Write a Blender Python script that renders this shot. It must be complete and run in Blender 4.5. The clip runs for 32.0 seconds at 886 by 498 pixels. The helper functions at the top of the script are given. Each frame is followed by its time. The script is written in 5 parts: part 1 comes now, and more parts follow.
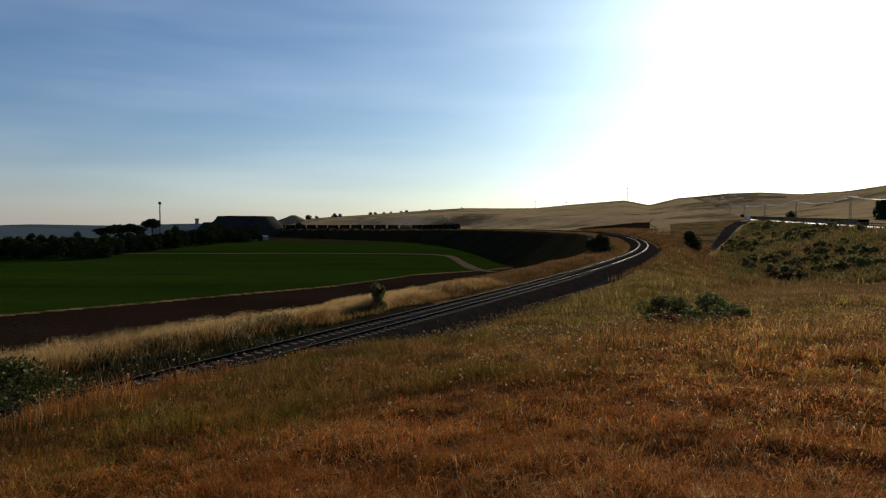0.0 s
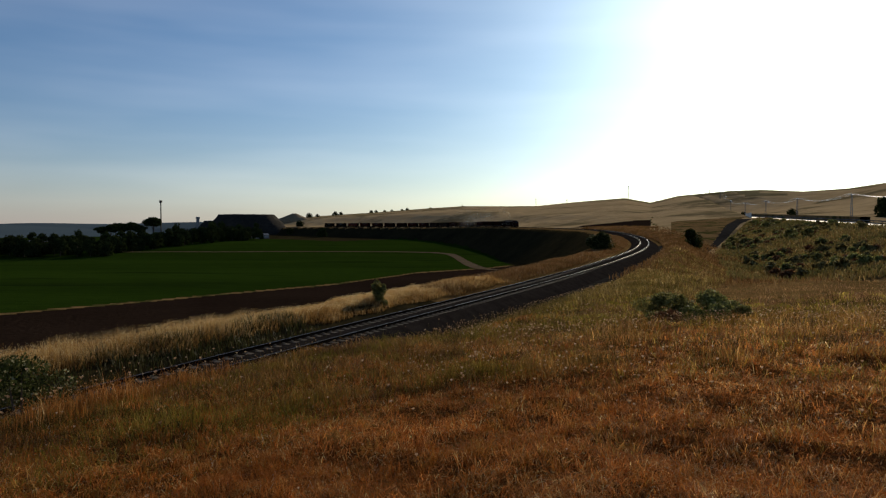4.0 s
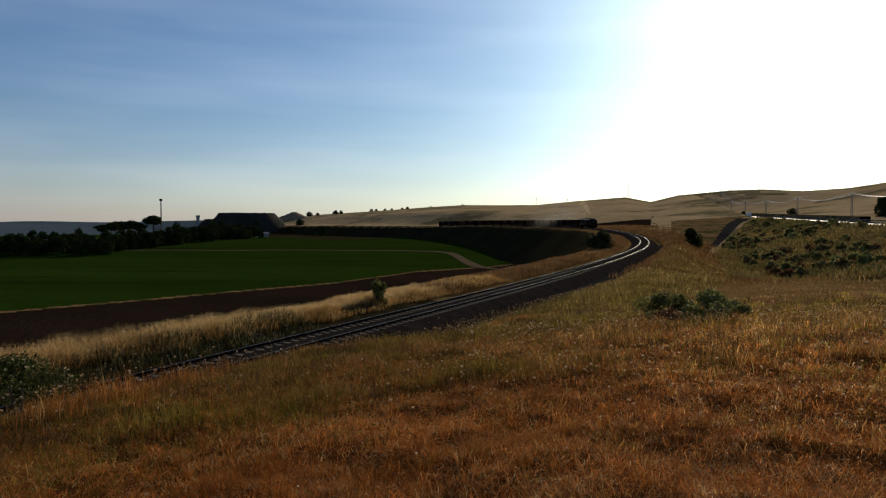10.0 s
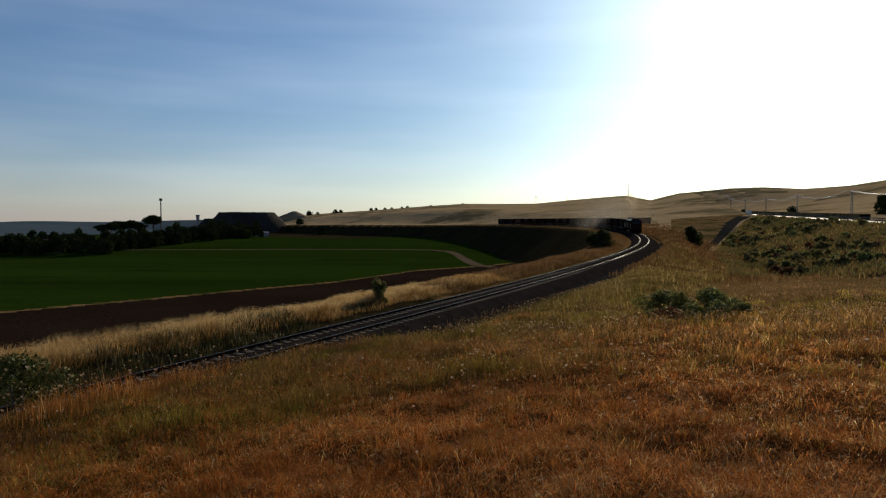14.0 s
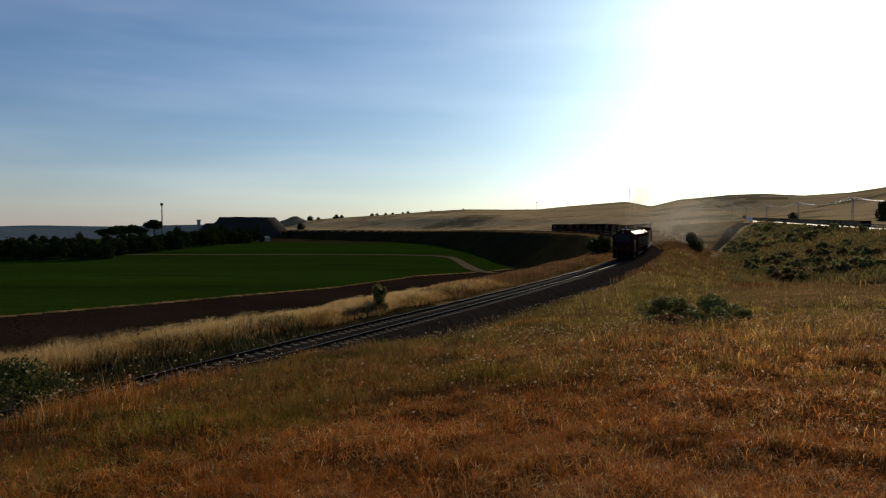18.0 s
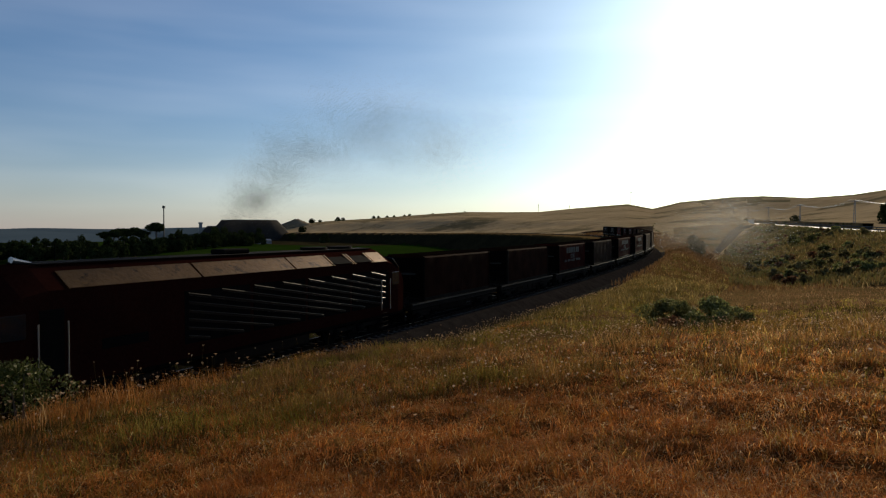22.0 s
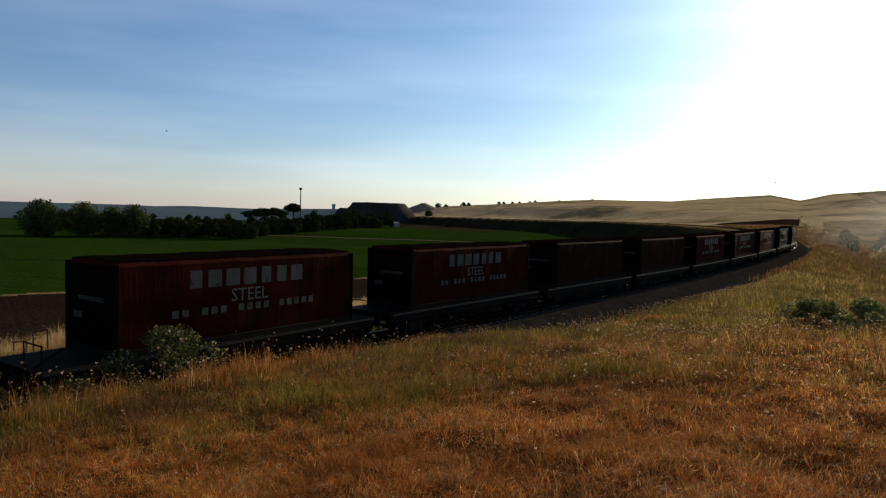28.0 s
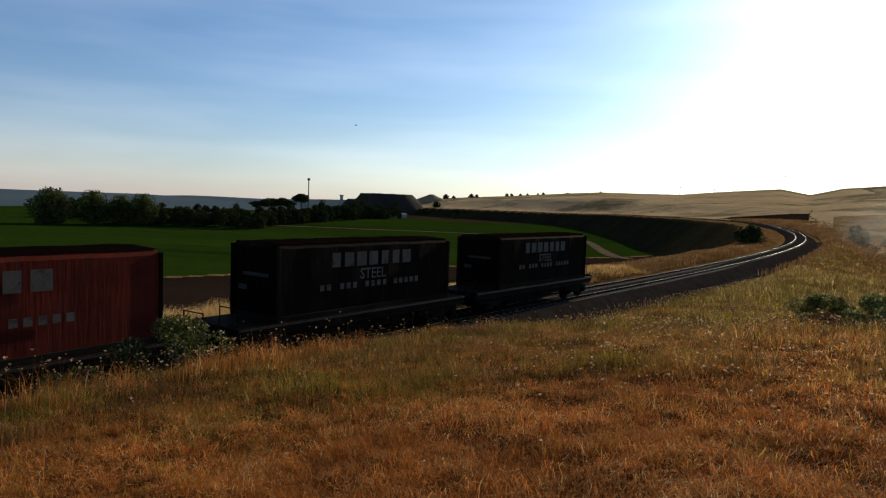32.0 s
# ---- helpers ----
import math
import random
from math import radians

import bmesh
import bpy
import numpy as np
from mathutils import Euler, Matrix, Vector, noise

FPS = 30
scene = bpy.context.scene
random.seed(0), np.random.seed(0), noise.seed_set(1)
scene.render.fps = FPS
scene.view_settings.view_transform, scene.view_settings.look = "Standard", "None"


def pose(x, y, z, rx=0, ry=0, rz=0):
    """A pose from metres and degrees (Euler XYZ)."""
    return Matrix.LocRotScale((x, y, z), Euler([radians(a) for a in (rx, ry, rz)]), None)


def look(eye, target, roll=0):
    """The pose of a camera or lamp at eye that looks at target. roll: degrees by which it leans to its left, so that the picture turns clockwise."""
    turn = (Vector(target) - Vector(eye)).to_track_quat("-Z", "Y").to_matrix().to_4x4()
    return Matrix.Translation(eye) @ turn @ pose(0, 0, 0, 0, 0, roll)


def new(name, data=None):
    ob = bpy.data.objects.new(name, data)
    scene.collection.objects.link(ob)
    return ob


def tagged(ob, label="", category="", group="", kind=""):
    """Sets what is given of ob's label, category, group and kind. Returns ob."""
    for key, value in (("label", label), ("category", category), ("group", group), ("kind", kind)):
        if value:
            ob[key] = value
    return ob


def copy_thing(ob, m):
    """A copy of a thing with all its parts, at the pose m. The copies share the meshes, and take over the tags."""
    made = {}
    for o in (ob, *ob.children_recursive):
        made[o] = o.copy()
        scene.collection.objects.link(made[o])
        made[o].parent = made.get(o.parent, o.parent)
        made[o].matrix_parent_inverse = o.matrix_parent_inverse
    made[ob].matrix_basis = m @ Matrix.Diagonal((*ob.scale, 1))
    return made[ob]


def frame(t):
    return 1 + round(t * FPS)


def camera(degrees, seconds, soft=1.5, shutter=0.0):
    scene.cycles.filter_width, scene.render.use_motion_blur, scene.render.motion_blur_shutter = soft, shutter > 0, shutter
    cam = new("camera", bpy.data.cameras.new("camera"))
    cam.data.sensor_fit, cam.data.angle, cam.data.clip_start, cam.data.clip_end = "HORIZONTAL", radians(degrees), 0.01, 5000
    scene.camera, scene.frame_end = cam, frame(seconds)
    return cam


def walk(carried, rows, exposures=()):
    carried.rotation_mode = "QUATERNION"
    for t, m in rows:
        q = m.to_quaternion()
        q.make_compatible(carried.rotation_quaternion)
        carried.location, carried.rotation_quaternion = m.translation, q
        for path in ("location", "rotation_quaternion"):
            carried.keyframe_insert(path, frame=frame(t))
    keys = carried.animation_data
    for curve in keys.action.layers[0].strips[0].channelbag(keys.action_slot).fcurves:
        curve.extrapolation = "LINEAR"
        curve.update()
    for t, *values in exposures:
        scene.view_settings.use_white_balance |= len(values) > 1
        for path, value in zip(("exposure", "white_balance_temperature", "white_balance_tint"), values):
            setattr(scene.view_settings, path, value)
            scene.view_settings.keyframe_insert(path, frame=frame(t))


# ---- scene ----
EYE_Z = 5.2          # rail top where the track passes abreast of the camera is z = 0


def aim(yaw, pitch, roll):
    """A hand-held camera that only turns on the spot."""
    return pose(0, 0, EYE_Z, 90 + pitch, 0, yaw) @ pose(0, 0, 0, 0, 0, roll)


cam = camera(66.1, 32.0, soft=1.2)
PATH = [
    (0, -0.09, -1.87, 0.11), (0.5, -0.14, -2.00, -0.07), (1, -0.09, -1.75, -0.17), (1.5, -0.07, -1.83, -0.01), (2,
    -0.03, -1.58, -0.08), (2.5, -0.02, -1.45, -0.08), (3, -0.02, -1.70, 0.15), (3.5, -0.02, -1.96, 0.02), (5.5,
    -0.01, -2.13, 0.15), (6, -0.02, -2.24, 0.20), (6.5, -0.02, -2.17, 0.19), (7, -0.07, -2.23, -0.08), (7.5, -0.01,
    -2.06, -0.04), (8, 0.03, -1.67, 0.01), (8.5, 0.08, -1.39, -0.02), (9, 0.00, -1.88, 0.00), (9.5, -0.06, -2.30,
    -0.04), (10, -0.01, -2.13, 0.13), (10.5, 0.01, -1.88, 0.02), (11, -0.00, -1.72, -0.01), (11.5, 0.03, -1.70,
    -0.16), (12, -0.01, -2.01, -0.06), (12.5, 0.00, -1.85, 0.02), (13, -0.00, -1.81, -0.08), (13.5, -0.07, -2.24,
    -0.08), (14, -0.01, -2.23, -0.03), (14.5, 0.04, -2.13, 0.26), (16.5, 0.03, -1.95, 0.03), (17, 0.05, -1.93,
    0.14), (17.5, 0.05, -1.88, 0.15), (18, 0.05, -1.77, 0.14), (18.5, 0.05, -1.65, 0.11), (19, 0.11, -1.75, 0.23),
    (19.5, 0.09, -1.80, 0.31), (20, 0.04, -2.20, 0.21), (20.5, 0.14, -1.61, 0.36), (21, 0.09, -1.93, 0.47), (21.5,
    0.15, -1.77, 0.16), (22, 0.18, -1.55, 0.13), (22.5, 0.13, -1.75, 0.34), (23, 0.01, -2.07, 0.07), (23.5, 0.02,
    -2.09, 0.05), (24, 0.05, -2.01, 0.20), (24.5, 0.05, -2.12, 0.13), (25, 0.02, -2.26, 0.10), (25.5, 0.12, -2.09,
    0.35), (27.5, 10.50, -3.08, 1.47), (28, 10.57, -2.89, 1.60), (28.5, 10.29, -3.17, 1.57), (29, 10.30, -3.36,
    1.71), (29.5, 10.41, -3.50, 1.85), (30, 10.62, -3.57, 1.89), (30.5, 10.34, -3.35, 1.87), (31, 10.26, -3.74,
    1.98), (31.5, 10.56, -3.72, 1.85), (32, 11.17, -3.62, 2.07),
]
walk(cam, [(t, aim(a, b, c)) for t, a, b, c in PATH],
     exposures=[(0, -.47), (25.5, -.47), (27.5, -.07), (32, .06)])

# ---- light ----
SUN_AZ, SUN_EL = 25.5, 19.5          # degrees to the right of +y, and above the horizon
world = bpy.data.worlds.new("sky")
scene.world = world
world.use_nodes = True
wn, wl = world.node_tree.nodes, world.node_tree.links
sky = wn.new("ShaderNodeTexSky")
sky.sky_type = "NISHITA"
sky.sun_disc = False
sky.sun_elevation, sky.sun_rotation = radians(SUN_EL), radians(SUN_AZ)
sky.air_density, sky.dust_density, sky.ozone_density = 1.0, 1.15, 3.0
# clear blue overhead, pale haze towards the horizon, a few thin high streaks
def sky_mix(mode, fac, a, b):
    m = wn.new("ShaderNodeMix")
    m.data_type, m.blend_type = "RGBA", mode
    for sock, v in ((m.inputs[0], fac), (m.inputs[6], a), (m.inputs[7], b)):
        if isinstance(v, float):
            sock.default_value = v
        elif isinstance(v, tuple):
            sock.default_value = (*v, 1)
        else:
            wl.new(v, sock)
    return m.outputs[2]


def sky_math(op, a, b):
    m = wn.new("ShaderNodeMath")
    m.operation, m.use_clamp = op, True
    for sock, v in zip(m.inputs, (a, b)):
        if isinstance(v, (int, float)):
            sock.default_value = v
        else:
            wl.new(v, sock)
    return m.outputs[0]


sky_dir = wn.new("ShaderNodeTexCoord").outputs["Generated"]
sky_xyz = wn.new("ShaderNodeSeparateXYZ")
wl.new(sky_dir, sky_xyz.inputs[0])
low = sky_math("POWER", sky_math("SUBTRACT", 1.0, sky_xyz.outputs[2]), 11.0)
streak_map = wn.new("ShaderNodeMapping")
streak_map.inputs["Scale"].default_value = (1.2, 1.2, 9.0)
streak_map.inputs["Rotation"].default_value = (.05, .07, 0)
wl.new(sky_dir, streak_map.inputs["Vector"])
streak = wn.new("ShaderNodeTexNoise")
streak.inputs["Scale"].default_value, streak.inputs["Detail"].default_value = 1.6, 3.0
wl.new(streak_map.outputs[0], streak.inputs["Vector"])
thin = sky_math("MULTIPLY", sky_math("SUBTRACT", streak.outputs["Fac"], .43), 1.5)
deep = sky_math("MULTIPLY", sky_math("SUBTRACT", sky_xyz.outputs[2], .36), 1.9)
toned = sky_mix("MULTIPLY", 1.0, sky.outputs[0], (.63, .875, 1.10))
toned = sky_mix("MULTIPLY", deep, toned, (.30, .28, .26))
hazed = sky_mix("ADD", low, toned, (3.9, 2.9, 2.65))
wl.new(sky_mix("ADD", thin, hazed, (2.6, 2.3, 2.0)), wn["Background"].inputs[0])
wn["Background"].inputs[1].default_value = 0.10
sun = new("sun", bpy.data.lights.new("sun", "SUN"))
sun.data.energy, sun.data.angle, sun.data.color = 4.6, radians(0.5), (1.0, 0.84, 0.60)
sun_dir = Vector((math.sin(radians(SUN_AZ)) * math.cos(radians(SUN_EL)), math.cos(radians(SUN_AZ)) * math.cos(radians(SUN_EL)), math.sin(radians(SUN_EL))))
sun.matrix_world = look(sun_dir * 100, (0, 0, 0))

# ---- the railway line, as a curve in plan ----
BEND = (-.0033, -.0016, .0004, .0027, .0020, .0019, .0021, .0021, .0021, .0028, .0046, .0068)
RISE_S = (-300, -40, 0, 60, 110, 180, 270, 380, 480, 560, 640, 900)
RISE_Z = (-1.1, -.13, 0, .19, .92, 1.9, 3.21, 3.61, 3.76, 2.9, 2.9, 2.2)
LINE_S = np.arange(-320.0, 860.5, 1.0)


def lay_line():
    bend = np.interp(LINE_S, np.linspace(-60, 600, 12), BEND)
    bend[LINE_S < 20] = -.0039
    bend[(LINE_S < -60) | (LINE_S > 600)] = 0
    zero = int(np.argmin(abs(LINE_S - 20)))
    turn = np.r_[0, np.cumsum((bend[1:] + bend[:-1]) / 2)]
    turn += radians(64.69) - turn[zero]
    x = np.r_[0, np.cumsum(np.cos((turn[1:] + turn[:-1]) / 2))]
    y = np.r_[0, np.cumsum(np.sin((turn[1:] + turn[:-1]) / 2))]
    z = np.interp(LINE_S, RISE_S, RISE_Z)
    z = np.convolve(np.pad(z, 20, mode="edge"), np.ones(41) / 41, "valid")
    return x - x[zero] - 8.12, y - y[zero] + 26.18, z, turn


LINE_X, LINE_Y, LINE_Z, LINE_A = lay_line()


def on_line(s, right=0.0, up=0.0):
    """World places along the line: s metres along it, so far to its right and above the rails."""
    a = np.interp(s, LINE_S, LINE_A)
    return (np.interp(s, LINE_S, LINE_X) + right * np.sin(a), np.interp(s, LINE_S, LINE_Y) - right * np.cos(a),
            np.interp(s, LINE_S, LINE_Z) + up)


def beside_line(x, y):
    """For arrays of places: how far along the line, and how far to its right."""
    x, y = np.asarray(x, float).ravel(), np.asarray(y, float).ravel()
    along, right = np.empty(len(x)), np.empty(len(x))
    pick = slice(0, None, 4)
    lx, ly, ls, la = LINE_X[pick], LINE_Y[pick], LINE_S[pick], LINE_A[pick]
    for n in range(0, len(x), 40000):
        px, py = x[n:n + 40000, None], y[n:n + 40000, None]
        i = ((px - lx) ** 2 + (py - ly) ** 2).argmin(1)
        dx, dy = px[:, 0] - lx[i], py[:, 0] - ly[i]
        along[n:n + 40000] = ls[i] + (dx * np.cos(la[i]) + dy * np.sin(la[i])).clip(-3, 3)
        right[n:n + 40000] = dx * np.sin(la[i]) - dy * np.cos(la[i])
    return along, right


# ---- the lie of the land ----
def smooth(v, a, b):
    t = np.clip((v - a) / (b - a), 0, 1)
    return t * t * (3 - 2 * t)


ROAD_AT, ROAD_DIR = np.array((107.0, 165.0)), np.array((0.2873, 0.9578))
# skyline: slope of the view line over each azimuth (tangents), at about 1100 m
SKY_T = (-2.0, -.52, -.32, -.235, -.186, -.11, -.02, .03, .138, .183, .267, .304, .345, .42, .466, .528, .594, .65, 1.2, 2.5)
SKY_E = (.000, .001, .003, .007, .011, .0155, .022, .0245, .0235, .027, .0326, .0265, .0350, .0400, .0402, .0365, .0387, .0445, .050, .03)


def road_z(along):
    return 5.5 + along * 0.0196


def beside_road(x, y):
    dx, dy = x - ROAD_AT[0], y - ROAD_AT[1]
    return dx * ROAD_DIR[0] + dy * ROAD_DIR[1], dx * ROAD_DIR[1] - dy * ROAD_DIR[0]


def ripple(x, y, size):
    return (np.sin(x / size + 1.3 * np.sin(y / size * .7)) + np.sin(y / size * 1.13 + 1.7 * np.sin(x / size * .57 + 2)) + np.sin((x + y) / size * .41)) / 3


def ground_z(x, y):
    x, y = np.asarray(x, float).ravel(), np.asarray(y, float).ravel()
    s, right = beside_line(x, y)
    rail = np.interp(s, LINE_S, LINE_Z)
    far = np.hypot(x, y)
    floor = np.interp(y, (-100, 330, 480, 650, 900), (-12.4, -12.4, -6.5, -3.5, -1))
    left = -right
    bank = rail + np.interp(left, (2.6, 3.6, 5, 8, 11, 200), (-.85, -.6, -.15, -.4, -1.3, -133))
    west = np.maximum(bank, floor) + 0.12 * ripple(x, y, 9) * smooth(left, 4, 8)
    knoll = np.interp(right, (2.6, 3.6, 5, 8, 12, 17, 22, 40, 70, 120), (-.85, -.5, .2, 1.45, 2.55, 3.35, 3.6, 3.4, 2.0, -2))
    knoll = knoll + .74 * (1 - smooth(s, 2, 20)) * smooth(right, 3.2, 5) * (1 - smooth(right, 7, 14))
    gully = smooth(s, 70, 120) * (1 - smooth(s, 200, 290))
    verge = rail + np.interp(right, (2.6, 3.6, 6, 8), (-.85, -.7, .10, .35)) + gully * np.interp(right, (8, 13, 24, 60, 150), (0, -2.4, -4.4, -4.0, 0)) + (1 - gully) * np.maximum(0, right - 9) * .035
    east = knoll + (verge - knoll) * smooth(s, 10, 75)
    east -= .5 * smooth(s, 12, 22) * (1 - smooth(s, 75, 105)) * smooth(right, 3.3, 5) * (1 - smooth(right, 14, 24))
    east -= 1.4 * smooth(s, 60, 100) * (1 - smooth(s, 130, 185)) * np.interp(right, (5.5, 9.5, 60, 100), (0, 1, 1, 0))
    east -= 1.0 * smooth(far, 5, 30) * smooth(right, 9, 16) * (1 - smooth(s, 60, 120))
    east += (0.10 * ripple(x, y, 3.1) + 0.16 * ripple(x + 9, y, 11)) * smooth(right, 4, 9)
    east += (.045 * ripple(x, y, .28) + .03 * ripple(x + 4, y + 7, .13)) * smooth(right, 5, 7) * (1 - smooth(far, 16, 30))
    z = np.where(right > 0, east, west)
    tangent = x / np.maximum(y, 1e-3)
    tangent = np.where(y > 1, tangent, np.where(x > 0, 2.5, -2.0))
    ridge = EYE_Z + 1100 * np.interp(tangent, SKY_T, SKY_E)
    hill = ridge + 2.0 * ripple(x, y, 60) * smooth(far, 500, 800) - smooth(far, 1130, 2300) * (ridge + 14)
    start = np.where(right > 0, 240, 540)
    z = z + (hill - z) * smooth(far, start, 1080) * smooth(np.abs(right), 10, 70)
    u, w = beside_road(x, y)
    top = road_z(u) - .25
    cut = 1 - smooth(w, 9, 160)
    built = np.where(w > 7, top - .5 + np.maximum(0, w - 9) * .02, top)
    over = smooth(u, 450, 680)
    z = np.where(w > -6.5, z + (built - z) * np.where(w > 9, cut, 1) * (1 - over), np.where(u < 700, np.maximum(z, top - (-w - 6.5) * .25), z))
    plain = -12 + smooth(far, 2400, 4600) * 12
    return np.where(far > 2300, plain, z)


# ---- materials ----
def node_mat(name):
    m = bpy.data.materials.new(name)
    m.use_nodes = True
    n, l = m.node_tree.nodes, m.node_tree.links
    return m, n, l, n["Principled BSDF"]


def ramp_of(n, stops):
    r = n.new("ShaderNodeValToRGB")
    while len(r.color_ramp.elements) > 1:
        r.color_ramp.elements.remove(r.color_ramp.elements[-1])
    for k, (at, col) in enumerate(stops):
        e = r.color_ramp.elements[0] if k == 0 else r.color_ramp.elements.new(at)
        e.position, e.color = at, (*col, 1)
    return r


def noise_of(n, l, vec, scale, detail=4.0, rough=0.6):
    t = n.new("ShaderNodeTexNoise")
    t.inputs["Scale"].default_value, t.inputs["Detail"].default_value, t.inputs["Roughness"].default_value = scale, detail, rough
    l.new(vec, t.inputs["Vector"])
    return t.outputs["Fac"]


def mixed(n, l, fac, a, b, mode="MIX"):
    m = n.new("ShaderNodeMix")
    m.data_type, m.blend_type = "RGBA", mode
    for sock, v in ((m.inputs[0], fac), (m.inputs[6], a), (m.inputs[7], b)):
        if isinstance(v, (int, float)):
            sock.default_value = v
        elif isinstance(v, tuple):
            sock.default_value = (*v, 1)
        else:
            l.new(v, sock)
    return m.outputs[2]


def surface(name, dark, light, scale=1.0, fine=8.0, rough=.8, metal=0.0, bump=.3, world_space=False, wear=None, wear_at=.62, stretch=(1, 1, 1), spec=.4):
    """Two-scale mottled surface; wear is a third colour in sharp-edged patches."""
    m, n, l, p = node_mat(name)
    if world_space:
        vec = n.new("ShaderNodeNewGeometry").outputs["Position"]
    else:
        vec = n.new("ShaderNodeTexCoord").outputs["Object"]
    mp = n.new("ShaderNodeMapping")
    mp.inputs["Scale"].default_value = stretch
    l.new(vec, mp.inputs["Vector"])
    vec = mp.outputs[0]
    big, small = noise_of(n, l, vec, scale), noise_of(n, l, vec, fine, 6)
    both = n.new("ShaderNodeMath")
    both.operation = "MULTIPLY_ADD"
    l.new(small, both.inputs[0])
    both.inputs[1].default_value = .5
    half = n.new("ShaderNodeMath")
    half.operation = "MULTIPLY"
    l.new(big, half.inputs[0])
    half.inputs[1].default_value = .5
    l.new(half.outputs[0], both.inputs[2])
    r = ramp_of(n, ((.33, dark), (.67, light)))
    l.new(both.outputs[0], r.inputs[0])
    col = r.outputs[0]
    if wear:
        w = noise_of(n, l, vec, scale * 2.3, 8, .7)
        wr = ramp_of(n, ((wear_at, (0, 0, 0)), (wear_at + .08, (1, 1, 1))))
        l.new(w, wr.inputs[0])
        col = mixed(n, l, wr.outputs[0], col, wear)
    l.new(col, p.inputs["Base Color"])
    p.inputs["Roughness"].default_value, p.inputs["Metallic"].default_value = rough, metal
    p.inputs["Specular IOR Level"].default_value = spec
    if bump:
        b = n.new("ShaderNodeBump")
        b.inputs["Strength"].default_value, b.inputs["Distance"].default_value = bump, .5 / fine
        l.new(small, b.inputs["Height"])
        l.new(b.outputs[0], p.inputs["Normal"])
    return m


def blade_mat(name, stops, patch=None, patch_scale=.16, glow=.45, rough=.6, gloss=.12, foot_shade=None, forward=0.0):
    """Leaves and stems: each island its own tint, patches over the land, light let through."""
    m, n, l, p = node_mat(name)
    geo = n.new("ShaderNodeNewGeometry")
    r = ramp_of(n, stops)
    l.new(geo.outputs["Random Per Island"], r.inputs[0])
    col = r.outputs[0]
    if patch:
        f = noise_of(n, l, geo.outputs["Position"], patch_scale, 3)
        pr = ramp_of(n, ((.46, (0, 0, 0)), (.6, (1, 1, 1))))
        l.new(f, pr.inputs[0])
        col = mixed(n, l, pr.outputs[0], col, mixed(n, l, .75, col, patch))
    if foot_shade:
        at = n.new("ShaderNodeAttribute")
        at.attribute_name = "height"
        col = mixed(n, l, at.outputs["Fac"], foot_shade, col)
    l.new(col, p.inputs["Base Color"])
    p.inputs["Roughness"].default_value, p.inputs["Specular IOR Level"].default_value = rough, gloss
    t = n.new("ShaderNodeBsdfTranslucent")
    l.new(col, t.inputs[0])
    through_light = t.outputs[0]
    if forward:
        fw = n.new("ShaderNodeBsdfRefraction")
        l.new(col, fw.inputs["Color"])
        fw.inputs["IOR"].default_value, fw.inputs["Roughness"].default_value = 1.4, .75
        both = n.new("ShaderNodeMixShader")
        both.inputs[0].default_value = forward
        l.new(t.outputs[0], both.inputs[1])
        l.new(fw.outputs[0], both.inputs[2])
        through_light = both.outputs[0]
    mx = n.new("ShaderNodeMixShader")
    mx.inputs[0].default_value = glow
    l.new(p.outputs[0], mx.inputs[1])
    l.new(through_light, mx.inputs[2])
    l.new(mx.outputs[0], n["Material Output"].inputs[0])
    return m


M_SOIL = surface("dry_grass_soil", (.062, .025, .008), (.215, .090, .027), .35, 9, .95, bump=.9, world_space=True, wear=(.27, .14, .040), wear_at=.55, spec=0)
M_GREEN = surface("green_crop", (.013, .028, .0038), (.025, .050, .0065), .012, .35, .9, bump=.5, world_space=True, stretch=(.35, 2.4, 1), wear=(.011, .022, .004), wear_at=.56, spec=0)
M_PLOUGH = surface("ploughed_earth", (.014, .0090, .0066), (.029, .0188, .0138), .03, .8, 1, bump=.6, world_space=True, spec=0)
# straw paled further: distance haze is put into the colour
M_STUBBLE = surface("hazy_stubble_field", (.31, .225, .125), (.54, .40, .23), .006, .06, 1, bump=.4, world_space=True, wear=(.17, .135, .075), wear_at=.51, spec=0)
# blue-grey tint paints the far haze onto the plain
M_HAZY_PLAIN = surface("hazy_distant_plain", (.055, .085, .11), (.10, .135, .165), .0012, .006, 1, bump=0, world_space=True, stretch=(1, .35, 1), spec=0)
M_SCRUB = surface("scrub_bank", (.11, .070, .030), (.28, .18, .085), .06, .9, 1, bump=.8, world_space=True, wear=(.07, .065, .022), wear_at=.50, spec=0)
M_PATH = surface("dirt_track", (.085, .064, .042), (.15, .115, .08), .2, 2, 1, bump=.3, world_space=True, spec=0)
M_FIELD = surface("golden_field_soil", (.085, .052, .020), (.24, .15, .060), .12, 3, .95, bump=.8, world_space=True, wear=(.13, .095, .034), wear_at=.54, spec=0)
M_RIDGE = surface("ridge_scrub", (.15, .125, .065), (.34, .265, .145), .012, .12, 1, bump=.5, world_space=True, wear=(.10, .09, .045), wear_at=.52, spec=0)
# gravel edge of the line; on the cutting slope its darkness stands for shade
M_GRAVEL_SHADE = surface("dark_gravel_and_shade", (.020, .019, .018), (.045, .042, .040), .05, .8, 1, bump=.5, world_space=True, spec=0)
# darker than the other dry grass: the slope's shade is in the colour
M_DARKBANK = surface("shaded_bank_grass", (.016, .014, .008), (.045, .036, .017), .05, .7, 1, bump=.7, world_space=True, spec=0)

